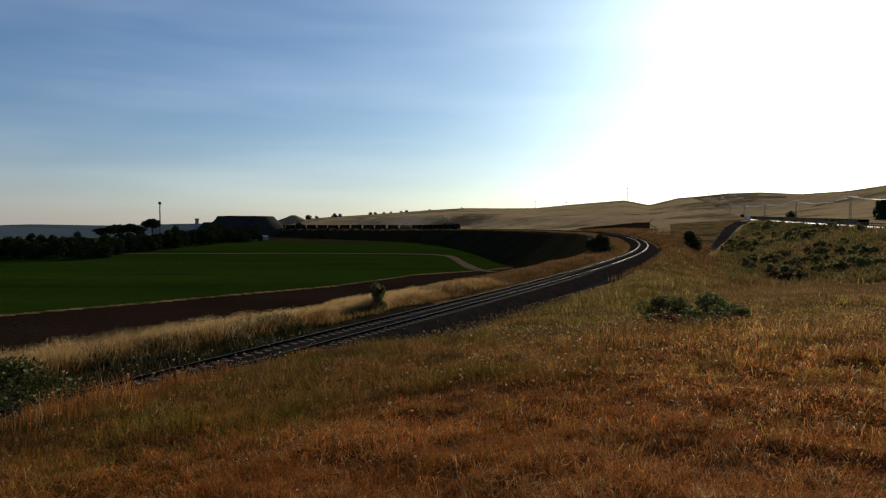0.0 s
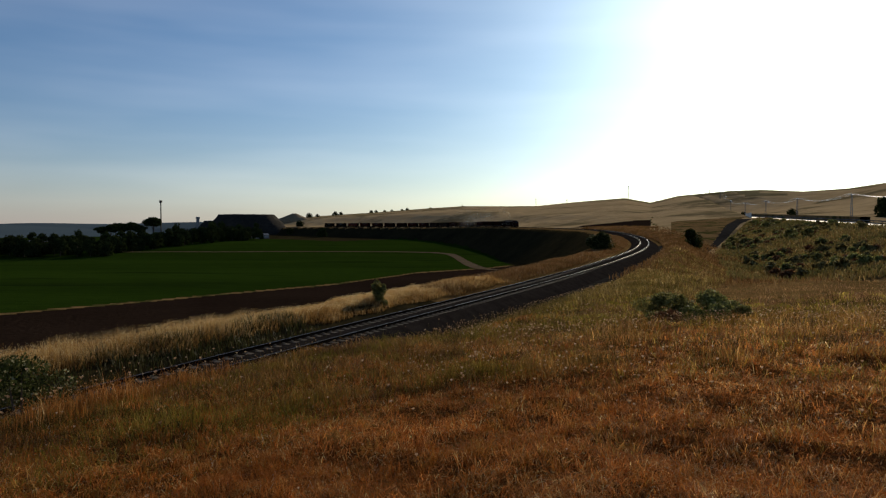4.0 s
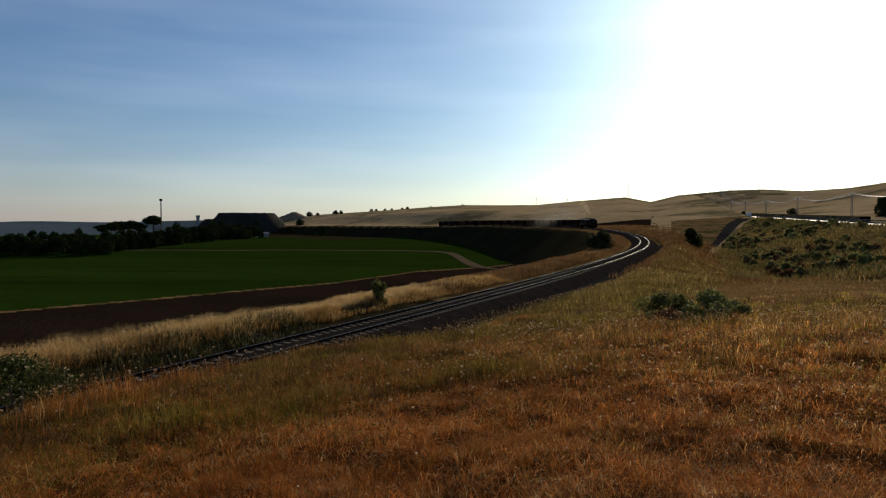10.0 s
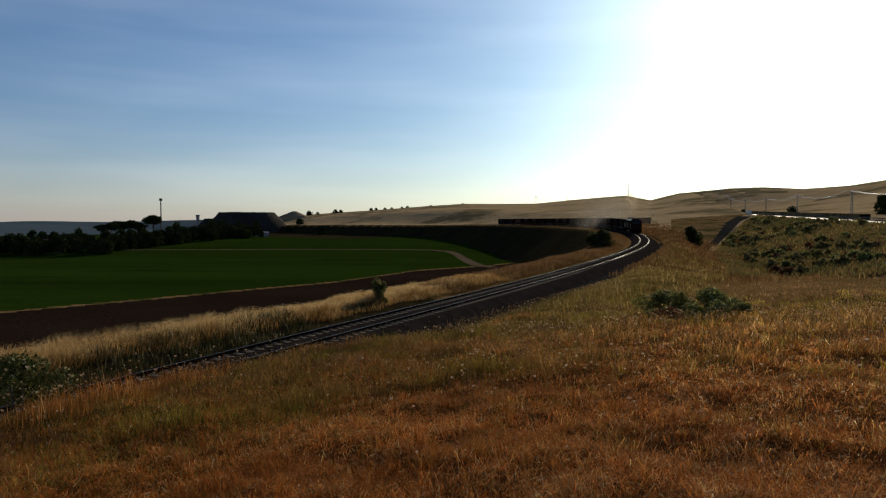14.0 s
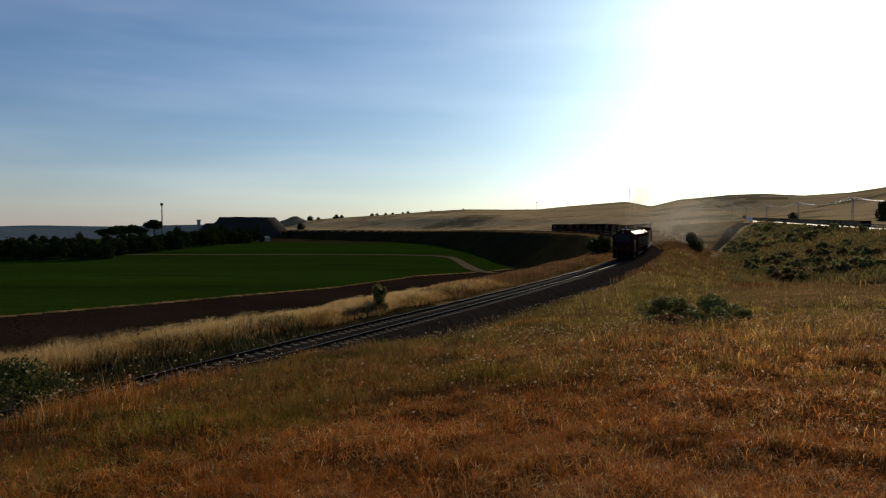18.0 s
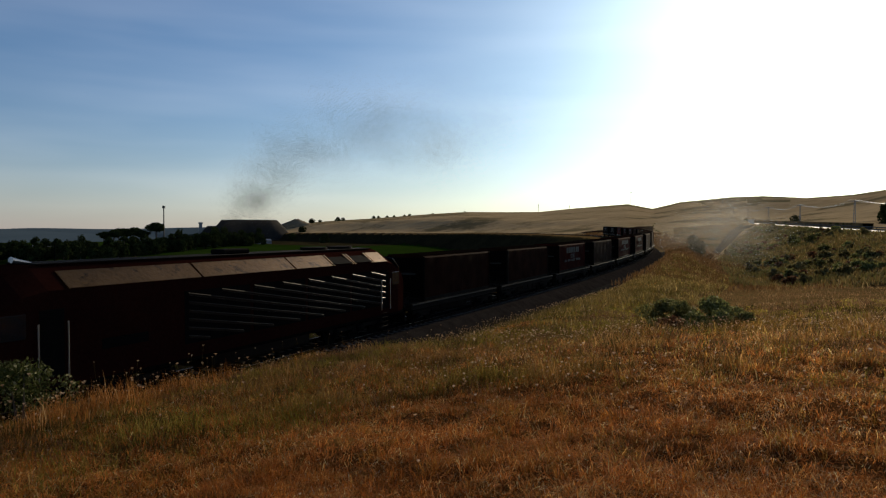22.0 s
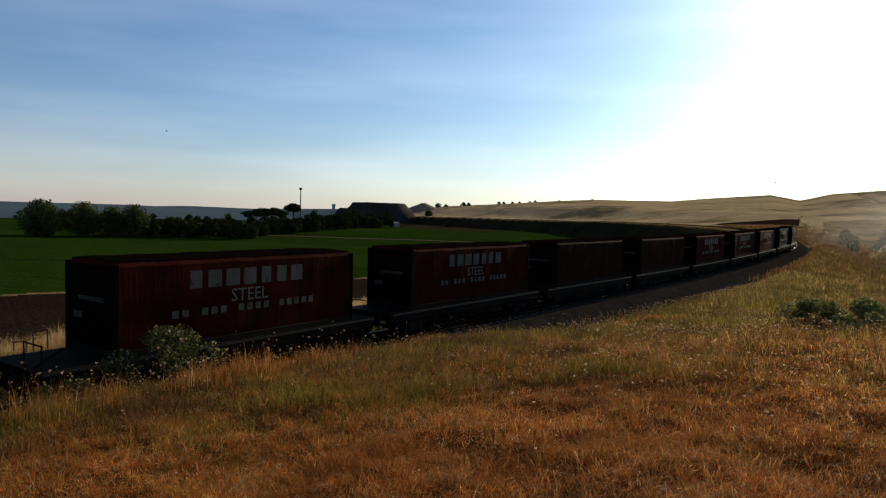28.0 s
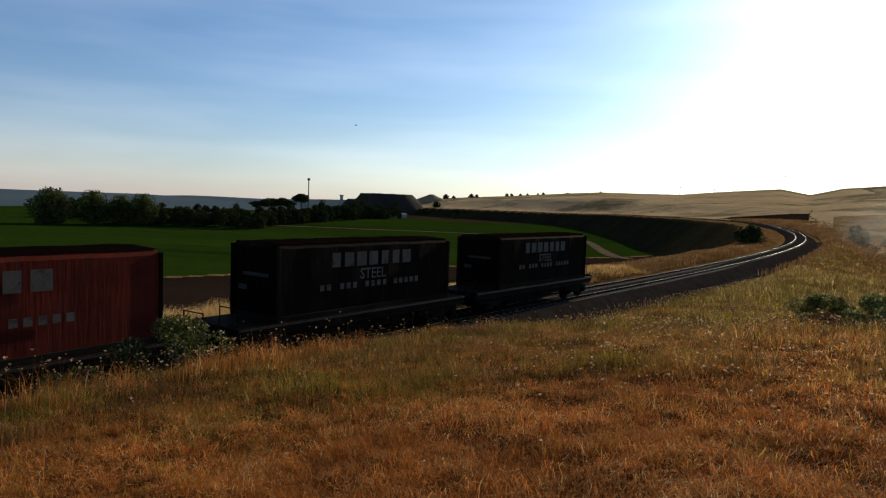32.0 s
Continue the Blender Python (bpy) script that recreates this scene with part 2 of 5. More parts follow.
# ---- ground: one sheet out to the horizon ----
EDGE_X, EDGE_Y = (-185, -87, -65, -31, -10, 17, 32, 42), (20, 132, 161, 202, 250, 274, 297, 320)


def land_use(x, y):
    s, right = beside_line(x, y)
    far, tan = np.hypot(x, y), x / np.maximum(y, 1e-3)
    kind = np.zeros(len(x), np.int32)
    wob = 4 * ripple(x, y, 17)
    u, w = beside_road(x, y)
    floor = np.interp(y, (-100, 330, 480, 650, 900), (-12.4, -12.4, -6.5, -3.5, -1))
    rail = np.interp(s, LINE_S, LINE_Z)
    toe = np.interp(rail - floor, (0, 1.3, 133), (6, 11, 200))
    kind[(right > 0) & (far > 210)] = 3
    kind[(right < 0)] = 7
    flat = (right < 0) & (-right > toe + .2 * wob)
    kind[flat] = 2
    kind[flat & (y > np.interp(x, EDGE_X, EDGE_Y) + .15 * wob)] = 1
    edge = np.abs(y - np.interp(x, EDGE_X, EDGE_Y) - .15 * wob)
    kind[flat & (edge < 2.3)] = 5
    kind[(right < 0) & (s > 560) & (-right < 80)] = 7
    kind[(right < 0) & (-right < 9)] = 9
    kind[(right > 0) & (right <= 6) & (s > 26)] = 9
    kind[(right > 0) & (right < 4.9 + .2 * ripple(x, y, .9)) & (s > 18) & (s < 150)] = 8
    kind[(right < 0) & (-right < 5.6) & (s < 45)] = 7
    kind[(right > 6) & (far > 17 + 4 * ripple(x, y, 2.3) + 3 * ripple(x, y, .6)) & (far < 210)] = 9
    field = (tan > .205 + .02 * np.sin(y / 30)) & (tan < .305) & (far > 290) & (far < 392 + wob) & (right > 9)
    kind[field] = 2
    kind[(right > 16) & (tan > .334) & (tan < .39 + (y - 200) * .00042) & (y > 200) & (y < 335)] = 5
    strip_right = np.interp(y, (150, 200, 240, 310), (.394, .4055, .426, .4556))
    kind[(right > 14) & (y > 108 + 22 * ripple(x, y, 9) + 26 * ripple(x + 31, y, 1.7)) & (w < -6.5) & (tan > np.where(y > 150, strip_right, .394))] = 5
    kind[(w > -7) & (w < 8) & (u > -400) & (u < 480)] = 6
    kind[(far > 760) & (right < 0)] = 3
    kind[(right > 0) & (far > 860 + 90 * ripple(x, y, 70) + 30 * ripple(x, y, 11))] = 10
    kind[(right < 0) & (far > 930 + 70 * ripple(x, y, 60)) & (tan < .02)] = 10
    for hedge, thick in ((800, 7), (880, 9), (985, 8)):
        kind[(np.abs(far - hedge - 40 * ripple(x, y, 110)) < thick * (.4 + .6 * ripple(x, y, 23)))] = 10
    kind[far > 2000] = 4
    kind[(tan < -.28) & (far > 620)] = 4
    return kind


def grid_mesh(name, x, y, z, nx, ny, wrap=False):
    me = bpy.data.meshes.new(name)
    me.vertices.add(len(x))
    me.vertices.foreach_set("co", np.stack([x, y, z], 1).astype(np.float32).ravel())
    i, j = np.meshgrid(np.arange(ny - 1), np.arange(nx if wrap else nx - 1), indexing="ij")
    k = (j + 1) % nx
    quads = np.stack([i * nx + j, (i + 1) * nx + j, (i + 1) * nx + k, i * nx + k], -1).reshape(-1, 4)[:, ::-1]
    set_faces(me, quads)
    return me, quads


def set_faces(me, faces):
    faces = np.asarray(faces, np.int32)
    count, size = faces.shape
    me.loops.add(count * size)
    me.loops.foreach_set("vertex_index", faces.ravel())
    me.polygons.add(count)
    me.polygons.foreach_set("loop_start", np.arange(count, dtype=np.int32) * size)
    me.polygons.foreach_set("loop_total", np.full(count, size, np.int32))
    me.update(calc_edges=True)


def build_ground():
    rings = np.r_[0.0, 0.3, np.geomspace(1.5, 90, 210), np.geomspace(92, 700, 190), np.geomspace(712, 4700, 70)]
    fine = np.radians(np.linspace(-48, 38, 500))
    rest = np.radians(np.linspace(38, 312, 120)[1:-1])
    a = np.r_[fine, rest]
    az, d = np.meshgrid(a, rings)
    x, y = (d * np.sin(az)).ravel(), (d * np.cos(az)).ravel()
    z = ground_z(x, y)
    me, quads = grid_mesh("ground", x, y, z, len(a), len(rings), wrap=True)
    for m in (M_SOIL, M_GREEN, M_PLOUGH, M_STUBBLE, M_HAZY_PLAIN, M_SCRUB, M_PATH, M_DARKBANK, M_GRAVEL_SHADE, M_FIELD, M_RIDGE):
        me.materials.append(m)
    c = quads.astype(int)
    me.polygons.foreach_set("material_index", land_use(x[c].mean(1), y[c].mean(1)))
    me.polygons.foreach_set("use_smooth", np.ones(len(quads), bool))
    tagged(new("ground", me), "rolling dry farmland with green crop and stubble fields", "ground", kind="structure")


build_ground()


FARM_TRACK = ((-190, 384, 4), (-72, 387, 4), (-27, 386, 4.5), (-5, 382, 5), (4, 371, 5), (7.5, 350, 4.6), (9.8, 330, 5.0), (12.1, 296, 5.4), (15, 273, 5.4), (20, 264, 4.6)
)


def draped(name, centre, lift, material, label, columns=5):
    """A ribbon lying on the land: rows of (x, y, width), widths taken across the way."""
    rows = np.array(centre, float)
    way = np.r_[0, np.cumsum(np.hypot(*np.diff(rows[:, :2], axis=0).T))]
    at = np.linspace(0, way[-1], int(way[-1] / 2.0) + 2)
    x, y, wide = (np.interp(at, way, rows[:, k]) for k in range(3))
    dx, dy = np.gradient(x), np.gradient(y)
    n = np.hypot(dx, dy)
    across = np.linspace(-.5, .5, columns)
    rag = .06 * np.sin(at * 1.7) + .05 * np.sin(at * .63 + 1)
    gx = (x[:, None] + (dy / n * wide)[:, None] * (across + rag[:, None])).ravel()
    gy = (y[:, None] - (dx / n * wide)[:, None] * (across + rag[:, None])).ravel()
    me, _ = grid_mesh(name, gx, gy, ground_z(gx, gy) + lift, columns, len(at))
    me.materials.append(material)
    me.polygons.foreach_set("use_smooth", np.ones(len(me.polygons), bool))
    return tagged(new(name, me), label, "ground", kind="structure")


def build_ribbons():
    cut = ((150, .381, .393), (175, .3855, .3985), (200, .391, .4055), (220, .399, .4155), (240, .4077, .426), (270, .4175, .438), (310, .4315, .4556))
    # slope in shade, drawn as a near-black ribbon
    draped("cutting_slope", [((a + b) / 2 * d, d, (b - a) * d * .96) for d, a, b in cut], .16, M_GRAVEL_SHADE, "shaded slope of the road cutting, shade in its colour", 7)
    draped("cutting_crest", [((b + .0018) * d, d, .9 + .002 * d) for d, a, b in cut], .2, M_STUBBLE, "pale trodden crest of the road cutting", 3)
    draped("farm_track", FARM_TRACK, .14, M_PATH, "pale dirt farm track curving between the fields")


build_ribbons()


# ---- mesh helpers ----
def part(name, bm, material, parent=None, label="", smooth_shade=False):
    me = bpy.data.meshes.new(name)
    bm.to_mesh(me)
    bm.free()
    me.materials.append(material)
    if smooth_shade:
        me.polygons.foreach_set("use_smooth", np.ones(len(me.polygons), bool))
    ob = new(name, me)
    ob.parent = parent
    return tagged(ob, label)


def thing(name, label, category, group="", at=None):
    ob = new(name)
    ob.empty_display_size = .2
    if at is not None:
        ob.matrix_world = at
    return tagged(ob, label, category, group)


def box(bm, x0, x1, y0, y1, z0, z1, bevel=0.0):
    m = Matrix.Translation(((x0 + x1) / 2, (y0 + y1) / 2, (z0 + z1) / 2)) @ Matrix.Diagonal((x1 - x0, y1 - y0, z1 - z0, 1))
    made = bmesh.ops.create_cube(bm, size=1, matrix=m)["verts"]
    if bevel:
        edges = list({e for v in made for e in v.link_edges})
        bmesh.ops.bevel(bm, geom=edges, offset=bevel, segments=1, affect="EDGES")
    return bm


def rod(bm, a, b, r0, r1=None, seg=8):
    a, b = Vector(a), Vector(b)
    way = b - a
    m = Matrix.Translation((a + b) / 2) @ way.to_track_quat("Z", "Y").to_matrix().to_4x4()
    bmesh.ops.create_cone(bm, cap_ends=True, segments=seg, radius1=r0, radius2=r0 if r1 is None else r1, depth=way.length, matrix=m)
    return bm


def boxed(*sizes, bevel=0.0):
    return box(bmesh.new(), *sizes, bevel=bevel)


def rods(*list_of, seg=8):
    bm = bmesh.new()
    for r in list_of:
        rod(bm, *r, seg=seg)
    return bm


def loft(sections, close_ends=True):
    """Skin over rings of equal length."""
    bm = bmesh.new()
    rings = [[bm.verts.new(p) for p in ring] for ring in sections]
    for a, b in zip(rings, rings[1:]):
        for i in range(len(a)):
            j = (i + 1) % len(a)
            bm.faces.new((a[i], a[j], b[j], b[i]))
    if close_ends:
        bm.faces.new(rings[0][::-1])
        bm.faces.new(rings[-1])
    bmesh.ops.recalc_face_normals(bm, faces=bm.faces[:])
    return bm


def sweep_mesh(name, s, profile):
    """A profile (right, up) drawn along the railway line."""
    rows = []
    for right, up in profile:
        x, y, z = on_line(s, right, up)
        rows.append(np.stack([x, y, z], 1))
    v = np.stack(rows, 1)
    n, k = v.shape[:2]
    me = bpy.data.meshes.new(name)
    me.vertices.add(n * k)
    me.vertices.foreach_set("co", v.astype(np.float32).ravel())
    i, j = np.meshgrid(np.arange(n - 1), np.arange(k - 1), indexing="ij")
    set_faces(me, np.stack([i * k + j, (i + 1) * k + j, (i + 1) * k + j + 1, i * k + j + 1], -1).reshape(-1, 4))
    return me


# ---- railway track ----
M_BALLAST = surface("ballast_stone", (.010, .0088, .0085), (.036, .031, .029), 1.2, 14, 1.0, bump=1.0, world_space=True, wear=(.055, .047, .042), wear_at=.68, spec=0)
M_RAIL = surface("rail_steel", (.010, .0065, .005), (.024, .016, .012), 2, 30, .9, 0, bump=.1, world_space=True, spec=.02)
M_RAILTOP = surface("polished_rail_head", (.045, .040, .035), (.085, .076, .066), 2, 20, .38, .9, bump=0, world_space=True)
M_SLEEPER = surface("concrete_sleeper", (.075, .065, .057), (.16, .142, .125), 2, 20, .85, bump=.4, wear=(.045, .036, .03), spec=.05)


def build_track():
    s = np.arange(-300.0, 840.1, 2.0)
    me = sweep_mesh("ballast", s, [(-3.3, -1.1), (-1.75, -.21), (-1.4, -.172), (1.4, -.172), (1.75, -.21), (3.3, -1.1)])
    me.materials.append(M_BALLAST)
    tagged(new("track_bed", me), "dark stone ballast bed of the railway", "ballast", kind="structure")
    line = tagged(new("railway_track"), "single railway track on concrete sleepers curving away", "railway track", kind="structure")
    for side in (-1, 1):
        c = .87 * side
        prof = [(-.07, -.15), (-.012, -.13), (-.012, -.04), (-.036, -.03), (-.036, -.004), (.036, -.004), (.036, -.03), (.012, -.04), (.012, -.13), (.07, -.15)]
        rail = sweep_mesh("rail", s, [(c + a, b) for a, b in prof])
        rail.materials.append(M_RAIL)
        ob = new("rail", rail)
        ob.parent = line
        head = sweep_mesh("rail_head", s, [(c - .026, -.003), (c - .018, 0), (c + .018, 0), (c + .026, -.003)])
        head.materials.append(M_RAILTOP)
        ob = new("rail_head", head)
        ob.parent = line
        tagged(ob, "polished running surface of the rail")
    return line


TRACK = build_track()


def sleeper_mesh():
    bm = bmesh.new()
    for y0, y1, z in ((-1.3, -.42, 0.0), (-.42, .42, -.045), (.42, 1.3, 0.0)):
        box(bm, -.14, .14, y0, y1, -.2, z, .015 if z == 0 else 0)
    for y in (-.87, .87):
        for d in (-.13, .13):
            box(bm, -.06, .06, y + d - .04, y + d + .04, 0, .05)
    me = bpy.data.meshes.new("sleeper")
    bm.to_mesh(me)
    bm.free()
    me.materials.append(M_SLEEPER)
    return me


def build_sleepers():
    me = sleeper_mesh()
    base_v = np.array([v.co for v in me.vertices])
    faces = [list(p.vertices) for p in me.polygons]
    joined_v, joined_f, n = [], [], 0
    for s in np.arange(-30, 470, .6):
        x, y, z = on_line(s)
        a = float(np.interp(s, LINE_S, LINE_A))
        m = pose(float(x), float(y), float(z) - .16 - float(np.interp(s, (40, 120), (0, .03))), 0, 0, math.degrees(a))
        if 0 <= s < 180:
            ob = new("sleeper", me)
            ob.parent = TRACK
            ob.matrix_world = m
        elif s < 320 or int(s / .6) % 2 == 0:
            mm = np.array(m)
            joined_v.append(base_v @ mm[:3, :3].T + mm[:3, 3])
            joined_f += [[i + n for i in f] for f in faces]
            n += len(base_v)
    far = bpy.data.meshes.new("sleepers")
    far.from_pydata(np.concatenate(joined_v).tolist(), [], joined_f)
    far.materials.append(M_SLEEPER)
    ob = new("sleepers", far)
    ob.parent = TRACK
    tagged(ob, "row of far concrete sleepers", kind="stuff")


# ---- train ----
TRAIN_HEAD, TRAIN_SPEED = 485.57, 21.716          # where the front stands on the line at 0 s, and metres a second
WAGON_PITCH, FIRST_BOX, BOX_LENGTH = 13.19, 25.45, 9.46
# how far each container sits off its wagon's middle, and how much longer it is than the usual
BOX_SHIFT = (.2, .12, -.26, -.32, .03, .36, 0, 0, .33, .08, -.18, -.19, -.39, -.13, -.41, .21, .57)
BOX_EXTRA = (.1, .06, -.15, -.16, -.06, -.04, 0, 0, -.48, .1, .1, .1, .03, -.32, .3, -.18, 0)
RIDES = []


def rides(ob, behind):
    """Note a thing whose middle runs so many metres behind the train's front."""
    RIDES.append((ob, behind))
    return ob


def train_at(t, behind=0.0):
    """Place along the line of what runs so far behind the train's front."""
    s = TRAIN_HEAD - TRAIN_SPEED * t + .0033 * (t - 27) ** 2 + behind
    return s + float(np.interp(s, (100, 300), (0, 20)))


def line_pose(s, up=0.0):
    x, y, z = (float(v) for v in on_line(s, 0, up))
    a = math.degrees(float(np.interp(s, LINE_S, LINE_A)))
    grade = float(np.interp(s + 4, LINE_S, LINE_Z) - np.interp(s - 4, LINE_S, LINE_Z)) / 8
    return pose(x, y, z, 0, -math.degrees(math.atan(grade)), a)


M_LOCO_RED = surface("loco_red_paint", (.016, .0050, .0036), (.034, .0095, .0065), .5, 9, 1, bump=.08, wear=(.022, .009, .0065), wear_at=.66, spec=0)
M_LOCO_GREY = surface("loco_grey_paint", (.006, .005, .0045), (.013, .011, .0095), .6, 9, 1, bump=.08, spec=0)
M_LOCO_WHITE = surface("loco_white_stripe", (.24, .22, .19), (.40, .37, .33), .6, 9, .5, bump=.05, wear=(.3, .25, .2))
M_SLAT = surface("dull_rib_paint", (.009, .006, .0045), (.018, .012, .009), .6, 9, .36, bump=.05, spec=.06)
# gold metal tint stands in for the sun's glint on the roof plates
M_ROOF = surface("gold_glint_roof", (.10, .052, .018), (.19, .105, .042), .9, 6, .44, .75, bump=.22, wear=(.05, .026, .010), wear_at=.55, spec=.05)
M_STEEL = surface("dark_wagon_steel", (.008, .0062, .005), (.022, .017, .0135), .9, 12, .85, 0, bump=.3, spec=.03)
M_BARE = surface("worn_bare_steel", (.30, .28, .25), (.5, .47, .43), 1.5, 18, .35, .9, bump=.1)
M_EDGE = surface("worn_deck_edge", (.014, .011, .009), (.034, .028, .024), 1.5, 18, .5, .3, bump=.1)
M_BLACK = surface("black_rubber_grime", (.004, .0036, .0033), (.010, .009, .008), 1, 12, .9, bump=.2, spec=.02)
M_WHITE = surface("faded_white_lettering", (.055, .051, .046), (.12, .113, .104), 1.2, 12, .7, bump=.05, wear=(.045, .032, .026), wear_at=.56)
M_BARS = surface("worn_white_numbers", (.030, .024, .020), (.075, .066, .058), 1.6, 14, .7, bump=.05, wear=(.02, .012, .01), wear_at=.5)
M_NAME = surface("worn_white_name", (.030, .027, .024), (.068, .062, .056), 1.4, 12, .7, bump=.05, wear=(.018, .011, .009), wear_at=.54)
M_FAINT = surface("grimy_end_marking", (.010, .010, .008), (.024, .025, .019), 1.4, 12, .8, bump=.05)
M_LAMP = surface("unlit_lamp_lens", (.03, .029, .026), (.06, .057, .05), 3, 20, .2, bump=0, spec=.3)


def glass_mat():
    m, n, l, p = node_mat("dark_cab_glass")
    p.inputs["Base Color"].default_value = (.012, .014, .016, 1)
    p.inputs["Roughness"].default_value = .06
    return m


M_GLASS = glass_mat()


def wheelset(bm_wheels, x, r=.46):
    for y in (-.87, .87):
        rod(bm_wheels, (x, y - .07, r), (x, y + .07, r), r, seg=20)
    rod(bm_wheels, (x, -.87, r), (x, .87, r), .08)


def bogie(parent, cx, axles, base, r=.46):
    """A bogie: two side frames with axle boxes, bolster, wheelsets."""
    bm = bmesh.new()
    for y in (-1.13, 1.13):
        box(bm, cx - base / 2 - .45, cx + base / 2 + .45, y - .06, y + .06, .52, .70, .02)
        box(bm, cx - .5, cx + .5, y - .08, y + .08, .36, .62, .03)
    box(bm, cx - .25, cx + .25, -1.1, 1.1, .55, .82)
    frame_ob = part("bogie", bm, M_STEEL, parent)
    for k in range(axles):
        x = cx - base / 2 + base * k / (axles - 1)
        bm = bmesh.new()
        wheelset(bm, x, r)
        part("wheelset", bm, M_BLACK, frame_ob)
        for y in (-1.2, 1.2):
            bm = boxed(x - .16, x + .16, y - .09, y + .09, r - .15, r + .15, bevel=.03)
            rod(bm, (x, y, r), (x, y + (.13 if y > 0 else -.13), r), .11, seg=10)
            part("axle_box", bm, M_BLACK, frame_ob, "grimy axle box")


def buffers(parent, x, way, z=1.02):
    for y in (-.9, .9):
        bm = bmesh.new()
        rod(bm, (x, y, z), (x + way * .42, y, z), .09, seg=10)
        rod(bm, (x + way * .42, y, z), (x + way * .48, y, z), .24, seg=14)
        part("buffer", bm, M_STEEL, parent)
    bm = bmesh.new()
    rod(bm, (x, 0, z), (x + way * .3, 0, z - .12), .06)
    rod(bm, (x + way * .3, 0, z - .1), (x + way * .34, 0, z - .4), .04)
    part("coupling_hook", bm, M_BLACK, parent)


def loco_ring(x, low, top, half, cant=1.0):
    """A cross-section: sides, canted upper side, roof."""
    side = low + (top - low) * .80
    rise = side + (top - side) * .715
    pts = [(-half, low), (-half, side), (-half + .62 * cant, rise), (-half + .90 * cant, top), (half - .90 * cant, top), (half - .62 * cant, rise), (half, side), (half, low)]
    return [(x, y, z) for y, z in pts]


def build_loco():
    lo = thing("locomotive", "red and grey diesel freight locomotive with rounded cab, ribbed side", "locomotive")
    ends = ((11.05, 1.15, 2.35, 1.12, .55), (10.92, 1.05, 2.75, 1.26, .7), (10.55, 1.0, 3.25, 1.36, .8), (10.05, .95, 3.72, 1.42, .95), (9.5, .95, 4.02, 1.43, 1.0), (8.8, .95, 4.2, 1.43, 1.0))
    rings = [loco_ring(-x, *r) for x, *r in ends] + [loco_ring(x, *r) for x, *r in ends[::-1]]
    body = part("body", loft(rings), M_LOCO_RED, lo, "red painted body shell")
    part("skirt", loft([loco_ring(x, .82, 1.02, 1.36, .02) for x in (-10.7, 10.7)]), M_LOCO_GREY, lo, "grey lower skirt")
    for way in (-1, 1):
        cab = []
        for x, z, h in ((10.98, 2.62, 1.05), (10.62, 3.22, 1.12), (10.12, 3.70, 1.05)):
            cab.append([(way * (x + .03), -h, z), (way * (x + .03), h, z), (way * (x - .02), h, z - .03), (way * (x - .02), -h, z - .03)])
        part("windscreen", loft(cab), M_GLASS, body, "dark windscreen")
        for y in (-1, 1):
            part("cab_window", boxed(way * 9.75 - .35, way * 9.75 + .35, y * 1.435 - .012, y * 1.435 + .012, 2.35, 3.0, bevel=.01), M_GLASS, body, "dark side window")
            bm = boxed(way * 8.7 - .35, way * 8.7 + .35, y * 1.432 - .02, y * 1.432 + .02, 1.25, 3.05, bevel=.012)
            door = part("cab_door", bm, M_LOCO_GREY, body, "grey cab door")
            for hx in (8.28, 9.12):
                part("handrail", rods(((way * hx, y * 1.50, 1.2), (way * hx, y * 1.50, 2.7), .022)), M_BARE, door, "bare steel handrail")
            bm = bmesh.new()
            for k in range(4):
                box(bm, way * 8.7 - .3, way * 8.7 + .3, y * 1.34 - .12, y * 1.34 + .12, .35 + .22 * k, .38 + .22 * k)
            part("footsteps", bm, M_STEEL, body)
            part("headlight", rods(((way * 11.02, y * .85, 1.72), (way * 11.14, y * .85, 1.72), .13), seg=14), M_LAMP, body, "round headlight lens")
        part("roof_lamp", rods(((way * 9.95, 0, 3.86), (way * 10.2, 0, 3.82), .12), seg=14), M_LAMP, body, "round roof headlight")
        part("snow_plough", loft([[(way * 11.1, -1.3, .25), (way * 11.1, 1.3, .25), (way * 11.0, 1.3, .8), (way * 11.0, -1.3, .8)], [(way * 10.95, -1.3, .25), (way * 10.95, 1.3, .25), (way * 10.85, 1.3, .8), (way * 10.85, -1.3, .8)]]), M_BLACK, body)
        buffers(lo, way * 11.0, way)
        bogie(lo, way * 6.6, 3, 3.7, .53)
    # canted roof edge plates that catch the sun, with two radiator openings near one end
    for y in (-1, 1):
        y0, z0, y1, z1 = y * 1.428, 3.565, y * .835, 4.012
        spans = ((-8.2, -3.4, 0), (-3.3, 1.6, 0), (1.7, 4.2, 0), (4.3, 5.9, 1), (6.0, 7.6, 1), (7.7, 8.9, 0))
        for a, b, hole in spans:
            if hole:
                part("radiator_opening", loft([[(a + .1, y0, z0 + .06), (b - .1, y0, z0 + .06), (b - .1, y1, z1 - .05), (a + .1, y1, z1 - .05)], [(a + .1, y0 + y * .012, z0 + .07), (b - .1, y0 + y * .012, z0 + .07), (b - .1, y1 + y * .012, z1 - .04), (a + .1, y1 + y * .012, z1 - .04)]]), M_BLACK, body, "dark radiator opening")
